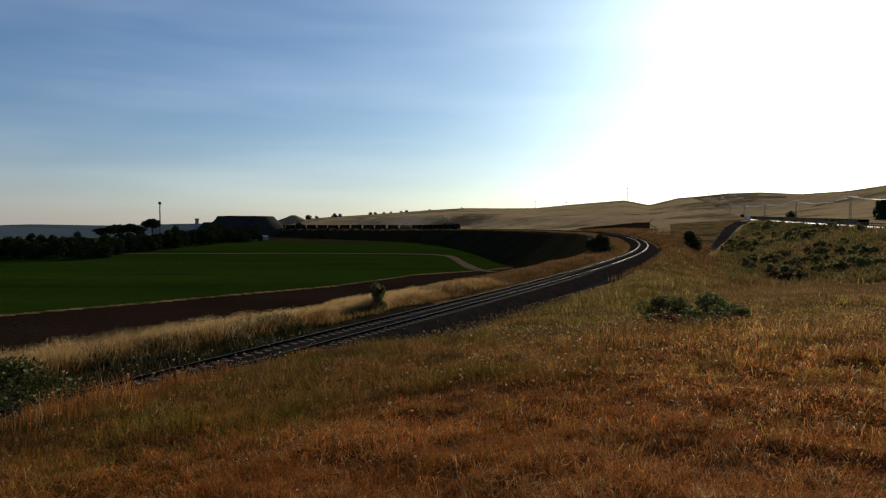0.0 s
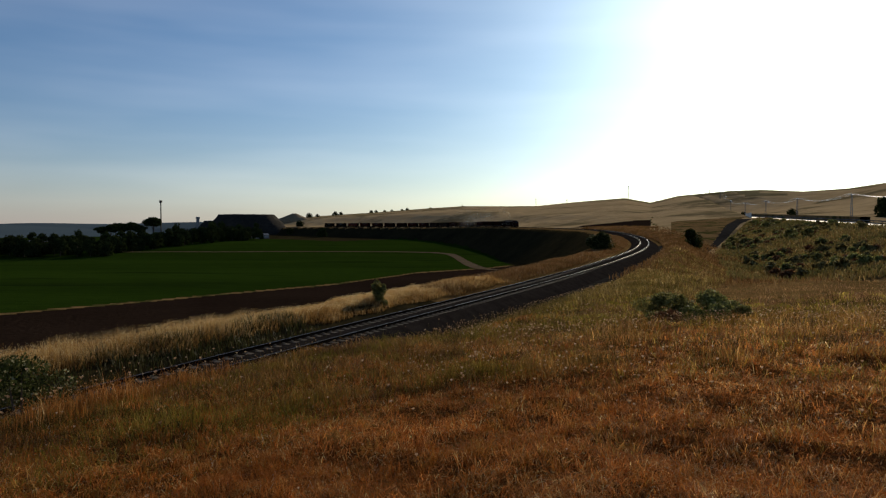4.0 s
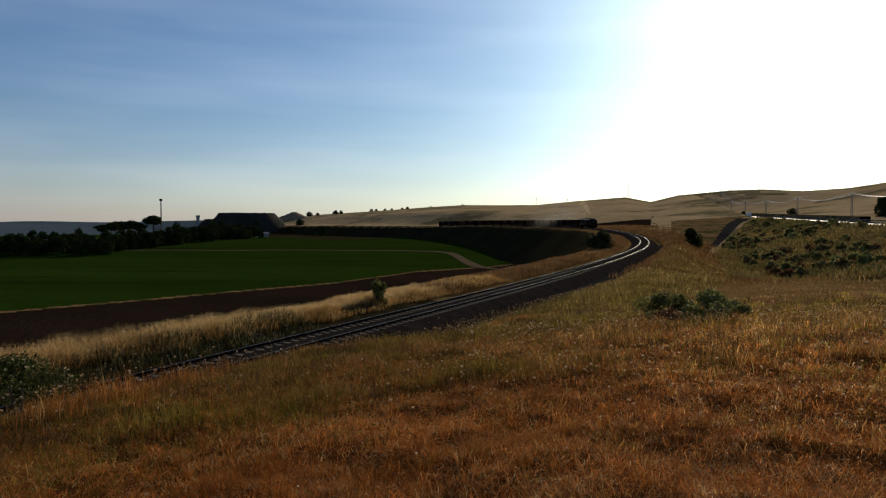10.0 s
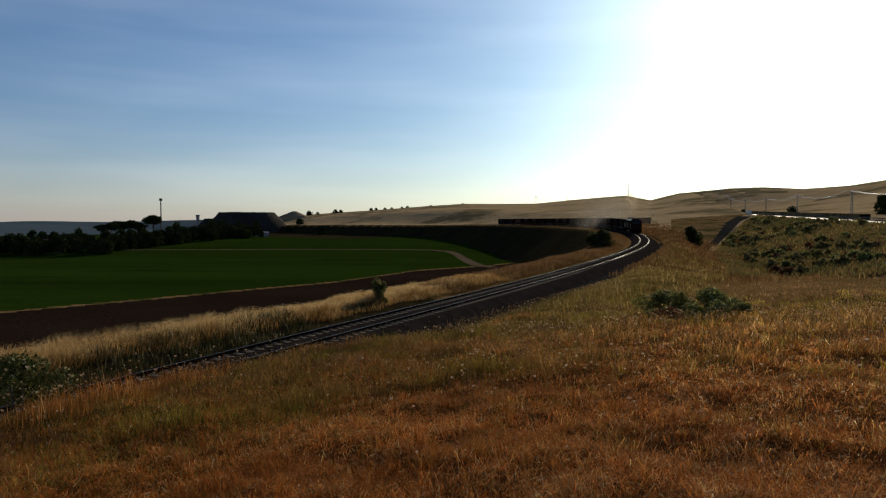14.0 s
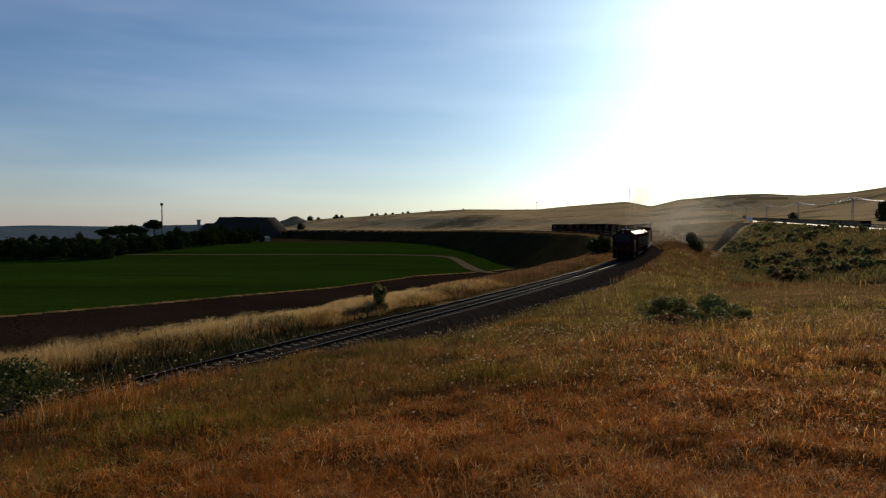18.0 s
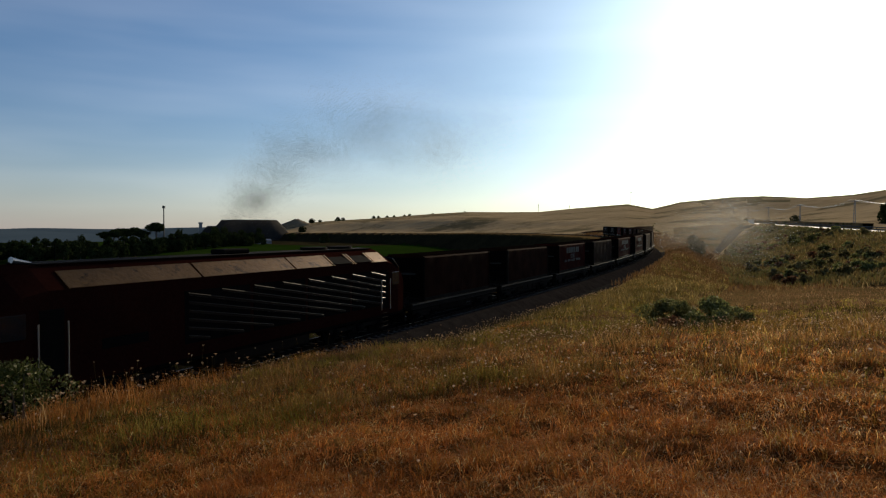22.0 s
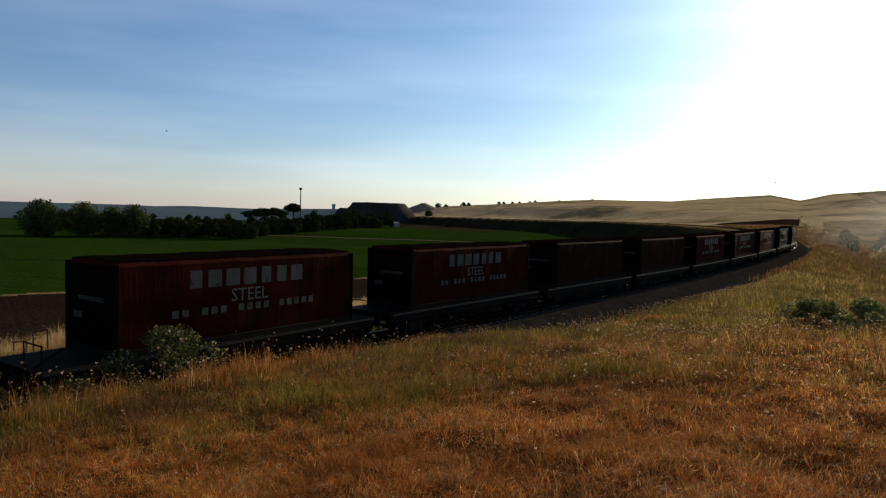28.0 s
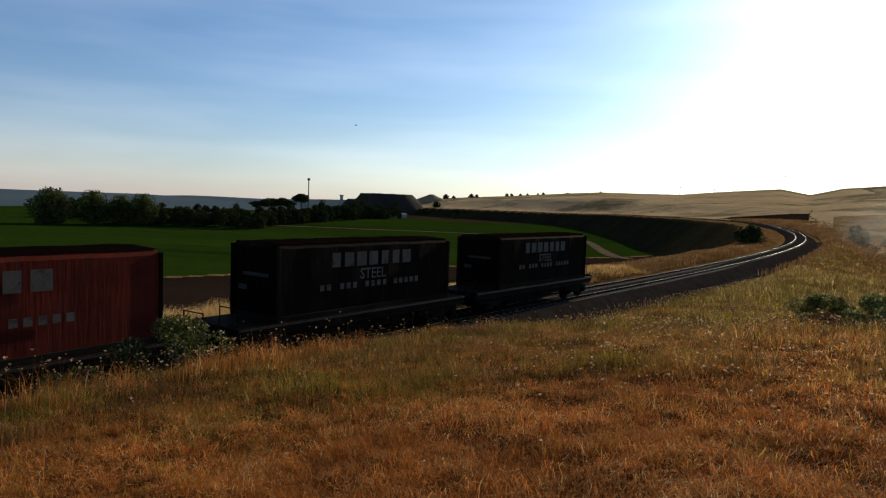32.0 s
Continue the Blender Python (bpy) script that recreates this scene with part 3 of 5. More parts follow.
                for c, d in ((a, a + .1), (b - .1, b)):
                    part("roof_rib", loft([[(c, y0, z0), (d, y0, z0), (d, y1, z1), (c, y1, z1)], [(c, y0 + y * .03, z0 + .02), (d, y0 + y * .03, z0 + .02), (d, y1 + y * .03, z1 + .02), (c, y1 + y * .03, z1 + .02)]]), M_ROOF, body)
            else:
                part("roof_panel", loft([[(a, y0, z0), (b, y0, z0), (b, y1, z1), (a, y1, z1)], [(a, y0 + y * .02, z0 + .015), (b, y0 + y * .02, z0 + .015), (b, y1 + y * .02, z1 + .015), (a, y1 + y * .02, z1 + .015)]]), M_ROOF, body, "canted roof panel, sun's gold glint in its colour")
        # raised slanting ribs over the engine compartment
        for gx in (-2.6, .7, 4.0, 7.3):
            part("louvre_panel", boxed(gx - 1.55, gx + 1.55, y * 1.433 - .012, y * 1.433 + .012, 1.42, 3.16), M_LOCO_GREY, body, "grey louvre panel")
        for k in range(13):
            c = 1.66 + .28 * k
            a, b = max(-4.0, -4.0 + (c - 3.08) / .17), min(8.7, -4.0 + (c - 1.50) / .17)
            part("slanting_rib", loft([[(x, y * 1.44, z - .055), (x, y * 1.44, z + .055), (x, y * 1.475, z + .02), (x, y * 1.475, z - .055)] for x, z in ((a, c - .17 * (a + 4)), (b, c - .17 * (b + 4)))]), M_SLAT, body)
        part("number_bar", boxed(-7.2, -5.6, y * 1.436 - .01, y * 1.436 + .01, 1.75, 2.05), M_LOCO_GREY, body, "pale number bar on the side")
    part("roof_deck", boxed(-8.6, 8.6, -.66, .66, 4.2, 4.24, bevel=.01), M_STEEL, body)
    part("exhaust_stack", boxed(-1.2, .2, -.35, .35, 4.24, 4.42, bevel=.04), M_BLACK, body, "sooty exhaust stack")
    for x in (4.8, 6.8):
        part("fan_grille", rods(((x, 0, 4.24), (x, 0, 4.36), .6), seg=20), M_STEEL, body)
    part("air_horn", rods(((-8.2, .3, 4.22), (-8.7, .3, 4.34), .03, .08), ((-8.2, .15, 4.22), (-8.75, .15, 4.32), .03, .08)), M_BARE, body)
    part("aerial", rods(((-7.6, 0, 4.2), (-7.6, 0, 4.75), .012)), M_BLACK, body)
    part("fuel_tank", boxed(-2.9, 2.9, -1.25, 1.25, .32, 1.0, bevel=.15), M_SLAT, lo, "grey underfloor fuel tank")
    rides(lo, 12.4)


def build_wagon():
    w = thing("flat_wagon", "dark steel bogie flat wagon carrying a container", "wagon", "wagons of the train")
    bm = bmesh.new()
    for y in (-1.22, 1.22):
        box(bm, -6.08, 6.08, y - .05, y + .05, .82, 1.12)
        box(bm, -6.08, 6.08, y - .11, y + .11, 1.10, 1.13)
        box(bm, -6.08, 6.08, y - .11, y + .11, .80, .83)
    for x in np.linspace(-6.0, 6.0, 9):
        box(bm, x - .05, x + .05, -1.2, 1.2, .86, 1.08)
    box(bm, -6.08, 6.08, -.18, .18, .72, 1.06)
    part("underframe", bm, M_STEEL, w)
    part("deck_plate", boxed(-6.1, 6.1, -1.3, 1.3, 1.131, 1.15), M_STEEL, w)
    for y in (-1, 1):
        part("deck_edge", boxed(-6.05, 6.05, y * 1.335 - .012, y * 1.335 + .012, 1.06, 1.125), M_EDGE, w, "worn bright deck edge")
    for way in (-1, 1):
        buffers(w, way * 6.1, way)
        bogie(w, way * 4.35, 2, 1.8)
        part("end_rail", rods(((way * 5.95, -1.1, 1.14), (way * 5.95, -1.1, 1.75), .022), ((way * 5.95, -1.1, 1.75), (way * 5.95, -.2, 1.75), .022), ((way * 5.95, -.2, 1.75), (way * 5.95, -.2, 1.14), .022), ((way * 5.95, -.65, 1.14), (way * 5.2, -.65, 1.55), .03)), M_STEEL, w, "bent tubular end rail")
    bm = bmesh.new()
    rod(bm, (-.9, -.5, .62), (.5, -.5, .62), .17, seg=12)
    rod(bm, (-.4, .5, .60), (.9, .5, .60), .2, seg=12)
    part("brake_cylinders", bm, M_BLACK, w)
    # block and skirts are added; they stand in for shade below the deck
    part("shade_block", boxed(-2.6, 2.6, -.55, .55, .34, .80, bevel=.05), M_BLACK, w, "black block standing in for shade under the wagon")
    for y in (-1.0, 1.0):
        part("shade_skirt", boxed(-3.0, 3.0, y - .03, y + .03, .50, .84), M_STEEL, w, "added dark skirt closing the bright gap under the wagon")
    bm = bmesh.new()
    for x in np.linspace(-2.4, 2.4, 5):
        for y in (-1.16, 1.16):
            rod(bm, (x, y, .84), (x + .25, y * .9, .45), .025)
    rod(bm, (-2.6, 1.05, .45), (2.7, 1.05, .45), .03)
    rod(bm, (-2.6, -1.05, .45), (2.7, -1.05, .45), .03)
    part("brake_rigging", bm, M_STEEL, w)
    return w


BOX_PAINTS = {
    "red": ((0.0228, 0.0037, 0.0025), (0.0456, 0.0070, 0.0044), "faded red sheeted container with white lettering"),
    "bright": ((.066, .0125, .0080), (.108, .0215, .0135), "bright red sheeted container with white lettering"),
    "brown": ((0.0143, 0.0046, 0.0023), (0.0287, 0.0097, 0.0049), "dirty brown sheeted container"),
    "green": ((0.0065, 0.0049, 0.0037), (0.0133, 0.0101, 0.0075), "dark green sheeted container with dim lettering"),
    "grey": ((0.0213, 0.0113, 0.0071), (0.0412, 0.0241, 0.0156), "grey-brown streaked sheeted container"),
}


def streaked(name, dark, light, streak):
    """Sheeting with long vertical runs of dirt."""
    m, n, l, p = node_mat(name)
    vec = n.new("ShaderNodeTexCoord").outputs["Object"]
    base = noise_of(n, l, vec, .8, 5)
    r = ramp_of(n, ((.35, dark), (.66, light)))
    l.new(base, r.inputs[0])
    mp = n.new("ShaderNodeMapping")
    mp.inputs["Scale"].default_value = (2.4, 2.4, .22)
    l.new(vec, mp.inputs["Vector"])
    f = noise_of(n, l, mp.outputs[0], 1.7, 6, .62)
    fr = ramp_of(n, ((.54, (0, 0, 0)), (.70, (1, 1, 1))))
    l.new(f, fr.inputs[0])
    half = n.new("ShaderNodeMath")
    half.operation = "MULTIPLY"
    l.new(fr.outputs[0], half.inputs[0])
    half.inputs[1].default_value = .6
    l.new(mixed(n, l, half.outputs[0], r.outputs[0], streak), p.inputs["Base Color"])
    p.inputs["Roughness"].default_value = .95
    p.inputs["Specular IOR Level"].default_value = .02
    b = n.new("ShaderNodeBump")
    b.inputs["Strength"].default_value, b.inputs["Distance"].default_value = .35, .05
    l.new(noise_of(n, l, mp.outputs[0], 4, 5), b.inputs["Height"])
    l.new(b.outputs[0], p.inputs["Normal"])
    return m


BOX_MATS = {k: streaked(k + "_sheeting", d, li, (.10, .08, .065) if k == "grey" else (.032, .018, .012)) for k, (d, li, _) in BOX_PAINTS.items()}
M_TOPSHEET = surface("near_black_roof_sheet", (.003, .0020, .0016), (.007, .0045, .0036), .8, 7, 1, bump=.3, spec=0)
M_END = surface("near_black_end_paint", (.004, .0028, .0021), (.009, .0062, .0046), .8, 9, .9, bump=.15, wear=(.012, .008, .006), spec=.01)


def steel_word():
    cu = bpy.data.curves.new("word", "FONT")
    cu.body, cu.size, cu.extrude, cu.align_x, cu.resolution_u = "STEEL", .56, .006, "CENTER", 2
    ob = bpy.data.objects.new("word", cu)
    me = bpy.data.meshes.new_from_object(ob)
    bpy.data.objects.remove(ob)
    me.materials.append(M_WHITE)
    return me


WORD = steel_word()


def build_container(paint, lettered, seed, length):
    rng = random.Random(seed)
    label = BOX_PAINTS[paint][2]
    c = thing("container", label, "container", "containers on the train")
    half, top = length / 2, 3.70
    sag = [rng.uniform(-.014, .014) for _ in range(15)]
    rings = []
    for k in range(15):
        x = -half + .06 + (2 * half - .12) * k / 14
        bow = .006 * math.sin(k * 2.2 + seed)
        t = top + sag[k]
        rings.append([(x, -1.22 - bow, 1.32), (x, -1.23 - bow * 2, 2.5), (x, -1.22 - bow, t - .14), (x, -1.1, t), (x, 0, t + .05), (x, 1.1, t), (x, 1.22 + bow, t - .14), (x, 1.23 + bow * 2, 2.5), (x, 1.22 + bow, 1.32)])
    shell = part("sheet_cover", loft(rings), BOX_MATS[paint], c, smooth_shade=False)
    # added near-black sheet that hides the cover's paler top
    roof = [[(r[3][0], -1.14, r[3][2] + .004), (r[3][0], -1.10, r[3][2] + .022), (r[4][0], 0, r[4][2] + .016), (r[5][0], 1.10, r[5][2] + .022), (r[5][0], 1.14, r[5][2] + .004), (r[4][0], 0, r[4][2] + .004)] for r in rings]
    part("roof_sheet", loft(roof), M_TOPSHEET, c, "near-black roof sheet")
    bm = bmesh.new()
    for y in (-1.2, 1.2):
        box(bm, -half, half, y - .05, y + .05, 1.16, 1.34, .012)
    for x in (-half + .05, half - .05):
        box(bm, x - .05, x + .05, -1.25, 1.25, 1.16, 1.34, .012)
    part("base_frame", bm, M_STEEL, c)
    for x in (-half, half):
        way = -1 if x < 0 else 1
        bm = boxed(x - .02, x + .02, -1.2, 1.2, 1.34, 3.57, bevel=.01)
        end = part("end_wall", bm, M_END, c, "near-black end wall")
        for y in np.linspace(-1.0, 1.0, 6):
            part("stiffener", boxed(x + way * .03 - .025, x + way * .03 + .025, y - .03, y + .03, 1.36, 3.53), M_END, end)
        part("marking_bar", boxed(x + way * .06 - .004, x + way * .06 + .004, -.75, .55, 2.6, 2.72), M_FAINT, end, "faded marking bar")
        part("marking_plate", boxed(x + way * .06 - .004, x + way * .06 + .004, .35, .8, 2.1, 2.28), M_FAINT, end, "faded marking plate")
        for y in (-1.21, 1.21):
            part("corner_post", boxed(x - .06, x + .06, y - .06, y + .06, 1.16, 3.63, bevel=.012), M_STEEL if (seed + (y > 0)) % 2 else M_END, c)
    if lettered:
        for side in (-1, 1):
            # the big name as seven plain slotted blocks, then the word, then a row of number bars
            y = side * 1.285
            for k in range(7):
                cx, wide = -.20 + (k - 3) * .645 * -side, (.20, .235, .25, .24, .19, .20, .25)[k]
                bm = boxed(cx - wide, cx + wide, y - .006, y + .006, 2.85, 3.36)
                part("name_block", bm, M_NAME, c, "faded white name block")
            ob = new("word", WORD)
            ob.parent = c
            ob.matrix_basis = pose(-.20, y, 2.36, 90, 0, 180 if side > 0 else 0)
            tagged(ob, "white word STEEL")
            for k in range(17):
                if k in (2, 6, 11):
                    continue
                cx = -.20 + (k - 8) * .325
                part("number_bar", boxed(cx - .10, cx + .10, side * 1.282 - .006, side * 1.282 + .006, 2.05, 2.26), M_BARS, c, "faded white number bar")
    return c


PAINTS = ("brown", "brown", "red", "grey", "red", "red", "grey", "grey", "red", "red", "brown", "brown", "red", "red", "bright", "green", "green")


def build_train():
    build_loco()
    first = build_wagon()
    for n in range(17):
        w = first if n == 0 else copy_thing(first, Matrix.Identity(4))
        rides(w, FIRST_BOX + BOX_LENGTH / 2 + n * WAGON_PITCH)
        c = build_container(PAINTS[n], n in (2, 4, 5, 8, 9, 12, 13, 14, 15, 16), n, BOX_LENGTH + BOX_EXTRA[n])
        rides(c, FIRST_BOX + BOX_LENGTH / 2 + n * WAGON_PITCH + BOX_SHIFT[n])


build_train()


# ---- plants ----
def leaf_mesh(name, verts, faces3, faces4, material):
    """A mesh from numpy arrays of triangles and quads."""
    me = bpy.data.meshes.new(name)
    me.vertices.add(len(verts))
    me.vertices.foreach_set("co", verts.astype(np.float32).ravel())
    loops = np.r_[faces3.ravel(), faces4.ravel()].astype(np.int32)
    n3, n4 = len(faces3), len(faces4)
    me.loops.add(len(loops))
    me.loops.foreach_set("vertex_index", loops)
    me.polygons.add(n3 + n4)
    me.polygons.foreach_set("loop_start", np.r_[np.arange(n3) * 3, n3 * 3 + np.arange(n4) * 4].astype(np.int32))
    me.polygons.foreach_set("loop_total", np.r_[np.full(n3, 3), np.full(n4, 4)].astype(np.int32))
    me.update(calc_edges=True)
    me.materials.append(material)
    return me


NO3, NO4 = np.zeros((0, 3), int), np.zeros((0, 4), int)


def blades(name, x, y, z, tall, wide, lean, rng, material):
    """Bent tapering blades, five corners each."""
    n = len(x)
    a, b = rng.uniform(0, 6.283, n), rng.uniform(0, 6.283, n)
    dx, dy = np.cos(a) * wide / 2, np.sin(a) * wide / 2
    lx, ly = np.cos(b) * lean * tall, np.sin(b) * lean * tall
    p = np.empty((n, 5, 3))
    p[:, 0] = np.stack([x - dx, y - dy, z - .03], 1)
    p[:, 1] = np.stack([x + dx, y + dy, z - .03], 1)
    p[:, 2] = np.stack([x - dx * .8 + lx * .35, y - dy * .8 + ly * .35, z + tall * .6], 1)
    p[:, 3] = np.stack([x + dx * .8 + lx * .35, y + dy * .8 + ly * .35, z + tall * .6], 1)
    p[:, 4] = np.stack([x + lx, y + ly, z + tall * (1 - lean * .35)], 1)
    i = np.arange(n)[:, None] * 5
    me = leaf_mesh(name, p.reshape(-1, 3), i + np.array([[2, 3, 4]]), i + np.array([[0, 1, 3, 2]]), material)
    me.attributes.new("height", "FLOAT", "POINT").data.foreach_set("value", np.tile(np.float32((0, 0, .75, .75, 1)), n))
    return me


def clump_noise(x, y, size, rng_shift=0.0):
    return .5 + .5 * ripple(x + rng_shift, y - rng_shift, size)


# the few palest blades paint glints into the grass
M_RED = blade_mat("red_dry_grass", ((0, (.34, .125, .036)), (.35, (.55, .245, .070)), (.7, (.70, .362, .115)), (.93, (.78, .56, .23)), (1, (.82, .80, .60))), patch=(.3191, .1127, .0271), patch_scale=.9, glow=.62, rough=.6, gloss=.03, forward=.5)
M_OLIVE = blade_mat("olive_dry_grass", ((0, (.175, .090, .024)), (.4, (.300, .155, .044)), (.75, (.390, .195, .060)), (1, (.54, .34, .150))), patch=(.1471, .1122, .0185), patch_scale=.45, glow=.6, rough=.6, gloss=.03, forward=.5)
M_GOLD = blade_mat("golden_dry_grass", ((0, (.180, .097, .041)), (.4, (.262, .146, .067)), (.8, (.330, .192, .096)), (1, (.42, .272, .150))), patch=(.1396, .0898, .0279), patch_scale=.16, glow=.55, rough=.6, gloss=.04, forward=.4)
# stem brown at the foot, darkened to stand for shade among the stalks
M_TALL = blade_mat("tall_oat_grass", ((0, (.46, .24, .07)), (.5, (.68, .43, .16)), (1, (.88, .66, .34))), patch=(.34, .17, .045), patch_scale=.5, glow=.6, foot_shade=(.055, .036, .010), forward=.15)
M_VERGE = blade_mat("verge_grass", ((0, (0.1040, 0.0496, 0.0180)), (.5, (0.1600, 0.0840, 0.0320)), (1, (0.2480, 0.1560, 0.0720))), patch=(.0870, .0475, .0150), patch_scale=.14, glow=.5)
M_WEED = blade_mat("brow_weeds", ((0, (.2500, .1063, .0200)), (.4, (.4500, .2000, .0375)), (.75, (.2750, .2000, .0350)), (1, (.7500, .4500, .1500))), patch=(.5000, .1625, .0300), patch_scale=.35, glow=.55, gloss=.03, forward=.5)
M_ORANGE = blade_mat("rusty_orange_grass", ((0, (.26, .095, .024)), (.5, (.46, .185, .044)), (.9, (.64, .31, .090)), (1, (.74, .52, .24))), patch=(.20, .085, .022), patch_scale=.6, glow=.58, gloss=.03, forward=.5)
# stalks darkened: the colour carries the backlit shade of the brow weeds
M_STALK = blade_mat("stalky_weeds", ((0, (.03, .028, .009)), (.5, (.07, .055, .018)), (1, (.15, .095, .03))), glow=.35, gloss=0, forward=.3)
M_BANK = blade_mat("bank_grass_blades", ((0, (0.1488, 0.1015, 0.0315)), (.4, (0.2625, 0.1750, 0.0630)), (.75, (0.1575, 0.1488, 0.0455)), (1, (0.4900, 0.3325, 0.1400))), patch=(.0938, .0975, .0300), patch_scale=.06, glow=.35)
M_GREENW = blade_mat("green_weeds", ((0, (.022, .026, .008)), (.5, (.045, .050, .014)), (.9, (.085, .075, .024)), (1, (.22, .17, .07))), glow=.3)
M_UMBEL = blade_mat("seed_heads", ((0, (.40, .24, .13)), (.6, (.62, .42, .26)), (1, (.78, .62, .44))), glow=.7, gloss=0, forward=.4)
M_LEAF = blade_mat("bush_leaves", ((0, (0.0840, 0.0792, 0.0240)), (.5, (0.1500, 0.1440, 0.0456)), (1, (0.2520, 0.2340, 0.0864))), glow=.45, gloss=.02)
M_LEAF_PALE = blade_mat("pale_bush_leaves", ((0, (0.1080, 0.1188, 0.0351)), (.5, (0.1823, 0.1890, 0.0594)), (1, (0.3038, 0.2970, 0.1080))), glow=.4, gloss=.04)
M_LEAF_RUST = blade_mat("rusty_weed_leaves", ((0, (.11, .045, .022)), (.5, (.18, .085, .04)), (1, (.28, .17, .09))), glow=.35, gloss=.01, forward=.3)
M_SHRUB = blade_mat("shrub_leaves", ((0, (.016, .022, .006)), (.6, (.034, .042, .011)), (.9, (.07, .075, .022)), (1, (.20, .19, .09))), glow=.35, gloss=.03)
M_SCRUBLEAF = blade_mat("scrub_leaves", ((0, (0.1115, 0.0972, 0.0345)), (.5, (0.1925, 0.1620, 0.0607)), (1, (0.3240, 0.2532, 0.1053))), glow=.4, gloss=.02)
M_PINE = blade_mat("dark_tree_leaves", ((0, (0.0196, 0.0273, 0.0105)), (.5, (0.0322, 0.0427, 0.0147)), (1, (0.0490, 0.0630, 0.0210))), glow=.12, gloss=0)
# lighter copy of the tree leaves: sunlight is in the colour
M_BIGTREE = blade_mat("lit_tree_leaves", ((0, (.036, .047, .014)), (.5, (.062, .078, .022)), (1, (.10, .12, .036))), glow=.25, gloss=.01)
# the pale top tone stands for glints on the shrub's leaves
M_BROWLEAF = blade_mat("brow_shrub_leaves", ((0, (.022, .030, .008)), (.55, (.046, .056, .016)), (.9, (.095, .10, .034)), (1, (.40, .37, .22))), glow=.45, gloss=.04)
M_BARK = surface("bark", (.045, .034, .025), (.11, .085, .062), 3, 16, .9, bump=.6)


def stuff(name, me, label, category):
    return tagged(new(name, me), label, category, kind="stuff")


def cess(s):
    """Where the grass begins beside the track, past the gravelled edge."""
    return np.interp(s, (-20, 12, 26, 110, 150), (4.2, 4.2, 5.1, 5.1, 4.0))


def scatter(rng, n, d0, d1, bias, a0, a1):
    d = d0 * (d1 / d0) ** (rng.uniform(0, 1, n) ** bias)
    a = np.radians(rng.uniform(a0, a1, n))
    return d * np.sin(a), d * np.cos(a), d


def build_grass():
    rng = np.random.default_rng(7)
    # dry field on the knoll where the camera stands: red and short close by, olive weeds further on, gold beyond
    x, y, d = scatter(rng, 540000, 2.4, 95, 1.2, -50, 42)
    s, right = beside_line(x, y)
    keep = (right > cess(s) + .4 * ripple(x, y, .8)) & (rng.uniform(0, 1, len(x)) < .16 + .84 * clump_noise(x, y, .16) ** .8 * (.35 + .5 * clump_noise(x, y, .5, 3) + .7 * clump_noise(x, y, 1.7, 5)))
    keep &= rng.uniform(0, 1, len(x)) < np.interp(d, (55, 95), (1, .15))
    keep &= ~((s > 30) & (right < 13) & (rng.uniform(0, 1, len(x)) < .6))
    x, y, d, right, s = x[keep], y[keep], d[keep], right[keep], s[keep]
    rank = clump_noise(x, y, .7, 3) * clump_noise(x, y, 2.6, 8)
    brow = np.exp(-((right - 6) / 3.0) ** 2) * (1 - smooth(s, 20, 40))
    blend = rng.uniform(-1, 1, len(x))
    olive = d + 3.2 * ripple(x, y, 1.9) + 1.6 * ripple(x, y, .6) + 4.2 * blend + 2.0 * smooth(right, 13, 6) > 11.0
    gold = olive & (d + 5 * ripple(x, y, 4.3) + 6 * blend - 10 * smooth(right, 16, 8) > 27)
    mid = smooth(d, 8, 13) * (1 - smooth(d, 26, 40))
    tall = (.032 + .085 * rank + .05 * brow + mid * (.03 + .20 * rank) + .10 * smooth(d, 24, 40)) * rng.uniform(.5, 1.5, len(x)) * (.45 + 1.25 * clump_noise(x, y, .13, 2) ** 1.6)
    z = ground_z(x, y)
    for name, pick, lean, m, label in (("red_dry_grass", ~olive, (.9, 2.6), M_RED, "short sun-dried reddish grass on the knoll"), ("olive_dry_grass", olive & ~gold, (.5, 2.0), M_OLIVE, "rank olive and brown grass on the knoll"), ("golden_dry_grass", gold, (.2, 1.2), M_GOLD, "golden dry grass on the slope below the road")):
        stuff(name, blades(name, x[pick], y[pick], z[pick], tall[pick], .0018 + .00040 * d[pick], rng.uniform(*lean, pick.sum()), rng, m), label, "grass")
    # coarse weed tufts standing out of the field
    for name, n, reach, high, m, label in (("rusty_tufts", 420, .16, (.16, .36), M_LEAF_RUST, "rust brown weed tufts in the dry grass"), ("olive_tufts", 700, .22, (.10, .28), M_LIME, "yellow-olive weed tufts in the dry grass"), ("dark_tufts", 500, .22, (.14, .36), M_STALK, "dark withered weed tufts in the dry grass")):
        cx, cy, cd = scatter(rng, n * 3, 5.0, 46, .75, -48, 42)
        cs, cr = beside_line(cx, cy)
        ok = (cr > 4.6) & (rng.uniform(0, 1, len(cx)) < np.interp(cd, (7, 11, 22, 46), (0, .4, 1, .6)))
        cx, cy = cx[ok][:n], cy[ok][:n]
        per = 42
        big = np.repeat(rng.uniform(.5, 1.3, len(cx)), per)
        x, y = np.repeat(cx, per) + rng.normal(0, reach, len(cx) * per) * big, np.repeat(cy, per) + rng.normal(0, reach, len(cx) * per) * big
        h = rng.uniform(*high, len(x)) * big
        stuff(name, blades(name, x, y, ground_z(x, y), h, .0018 + .00038 * np.hypot(x, y), rng.uniform(.3, 1.2, len(x)), rng, m), label, "weeds")
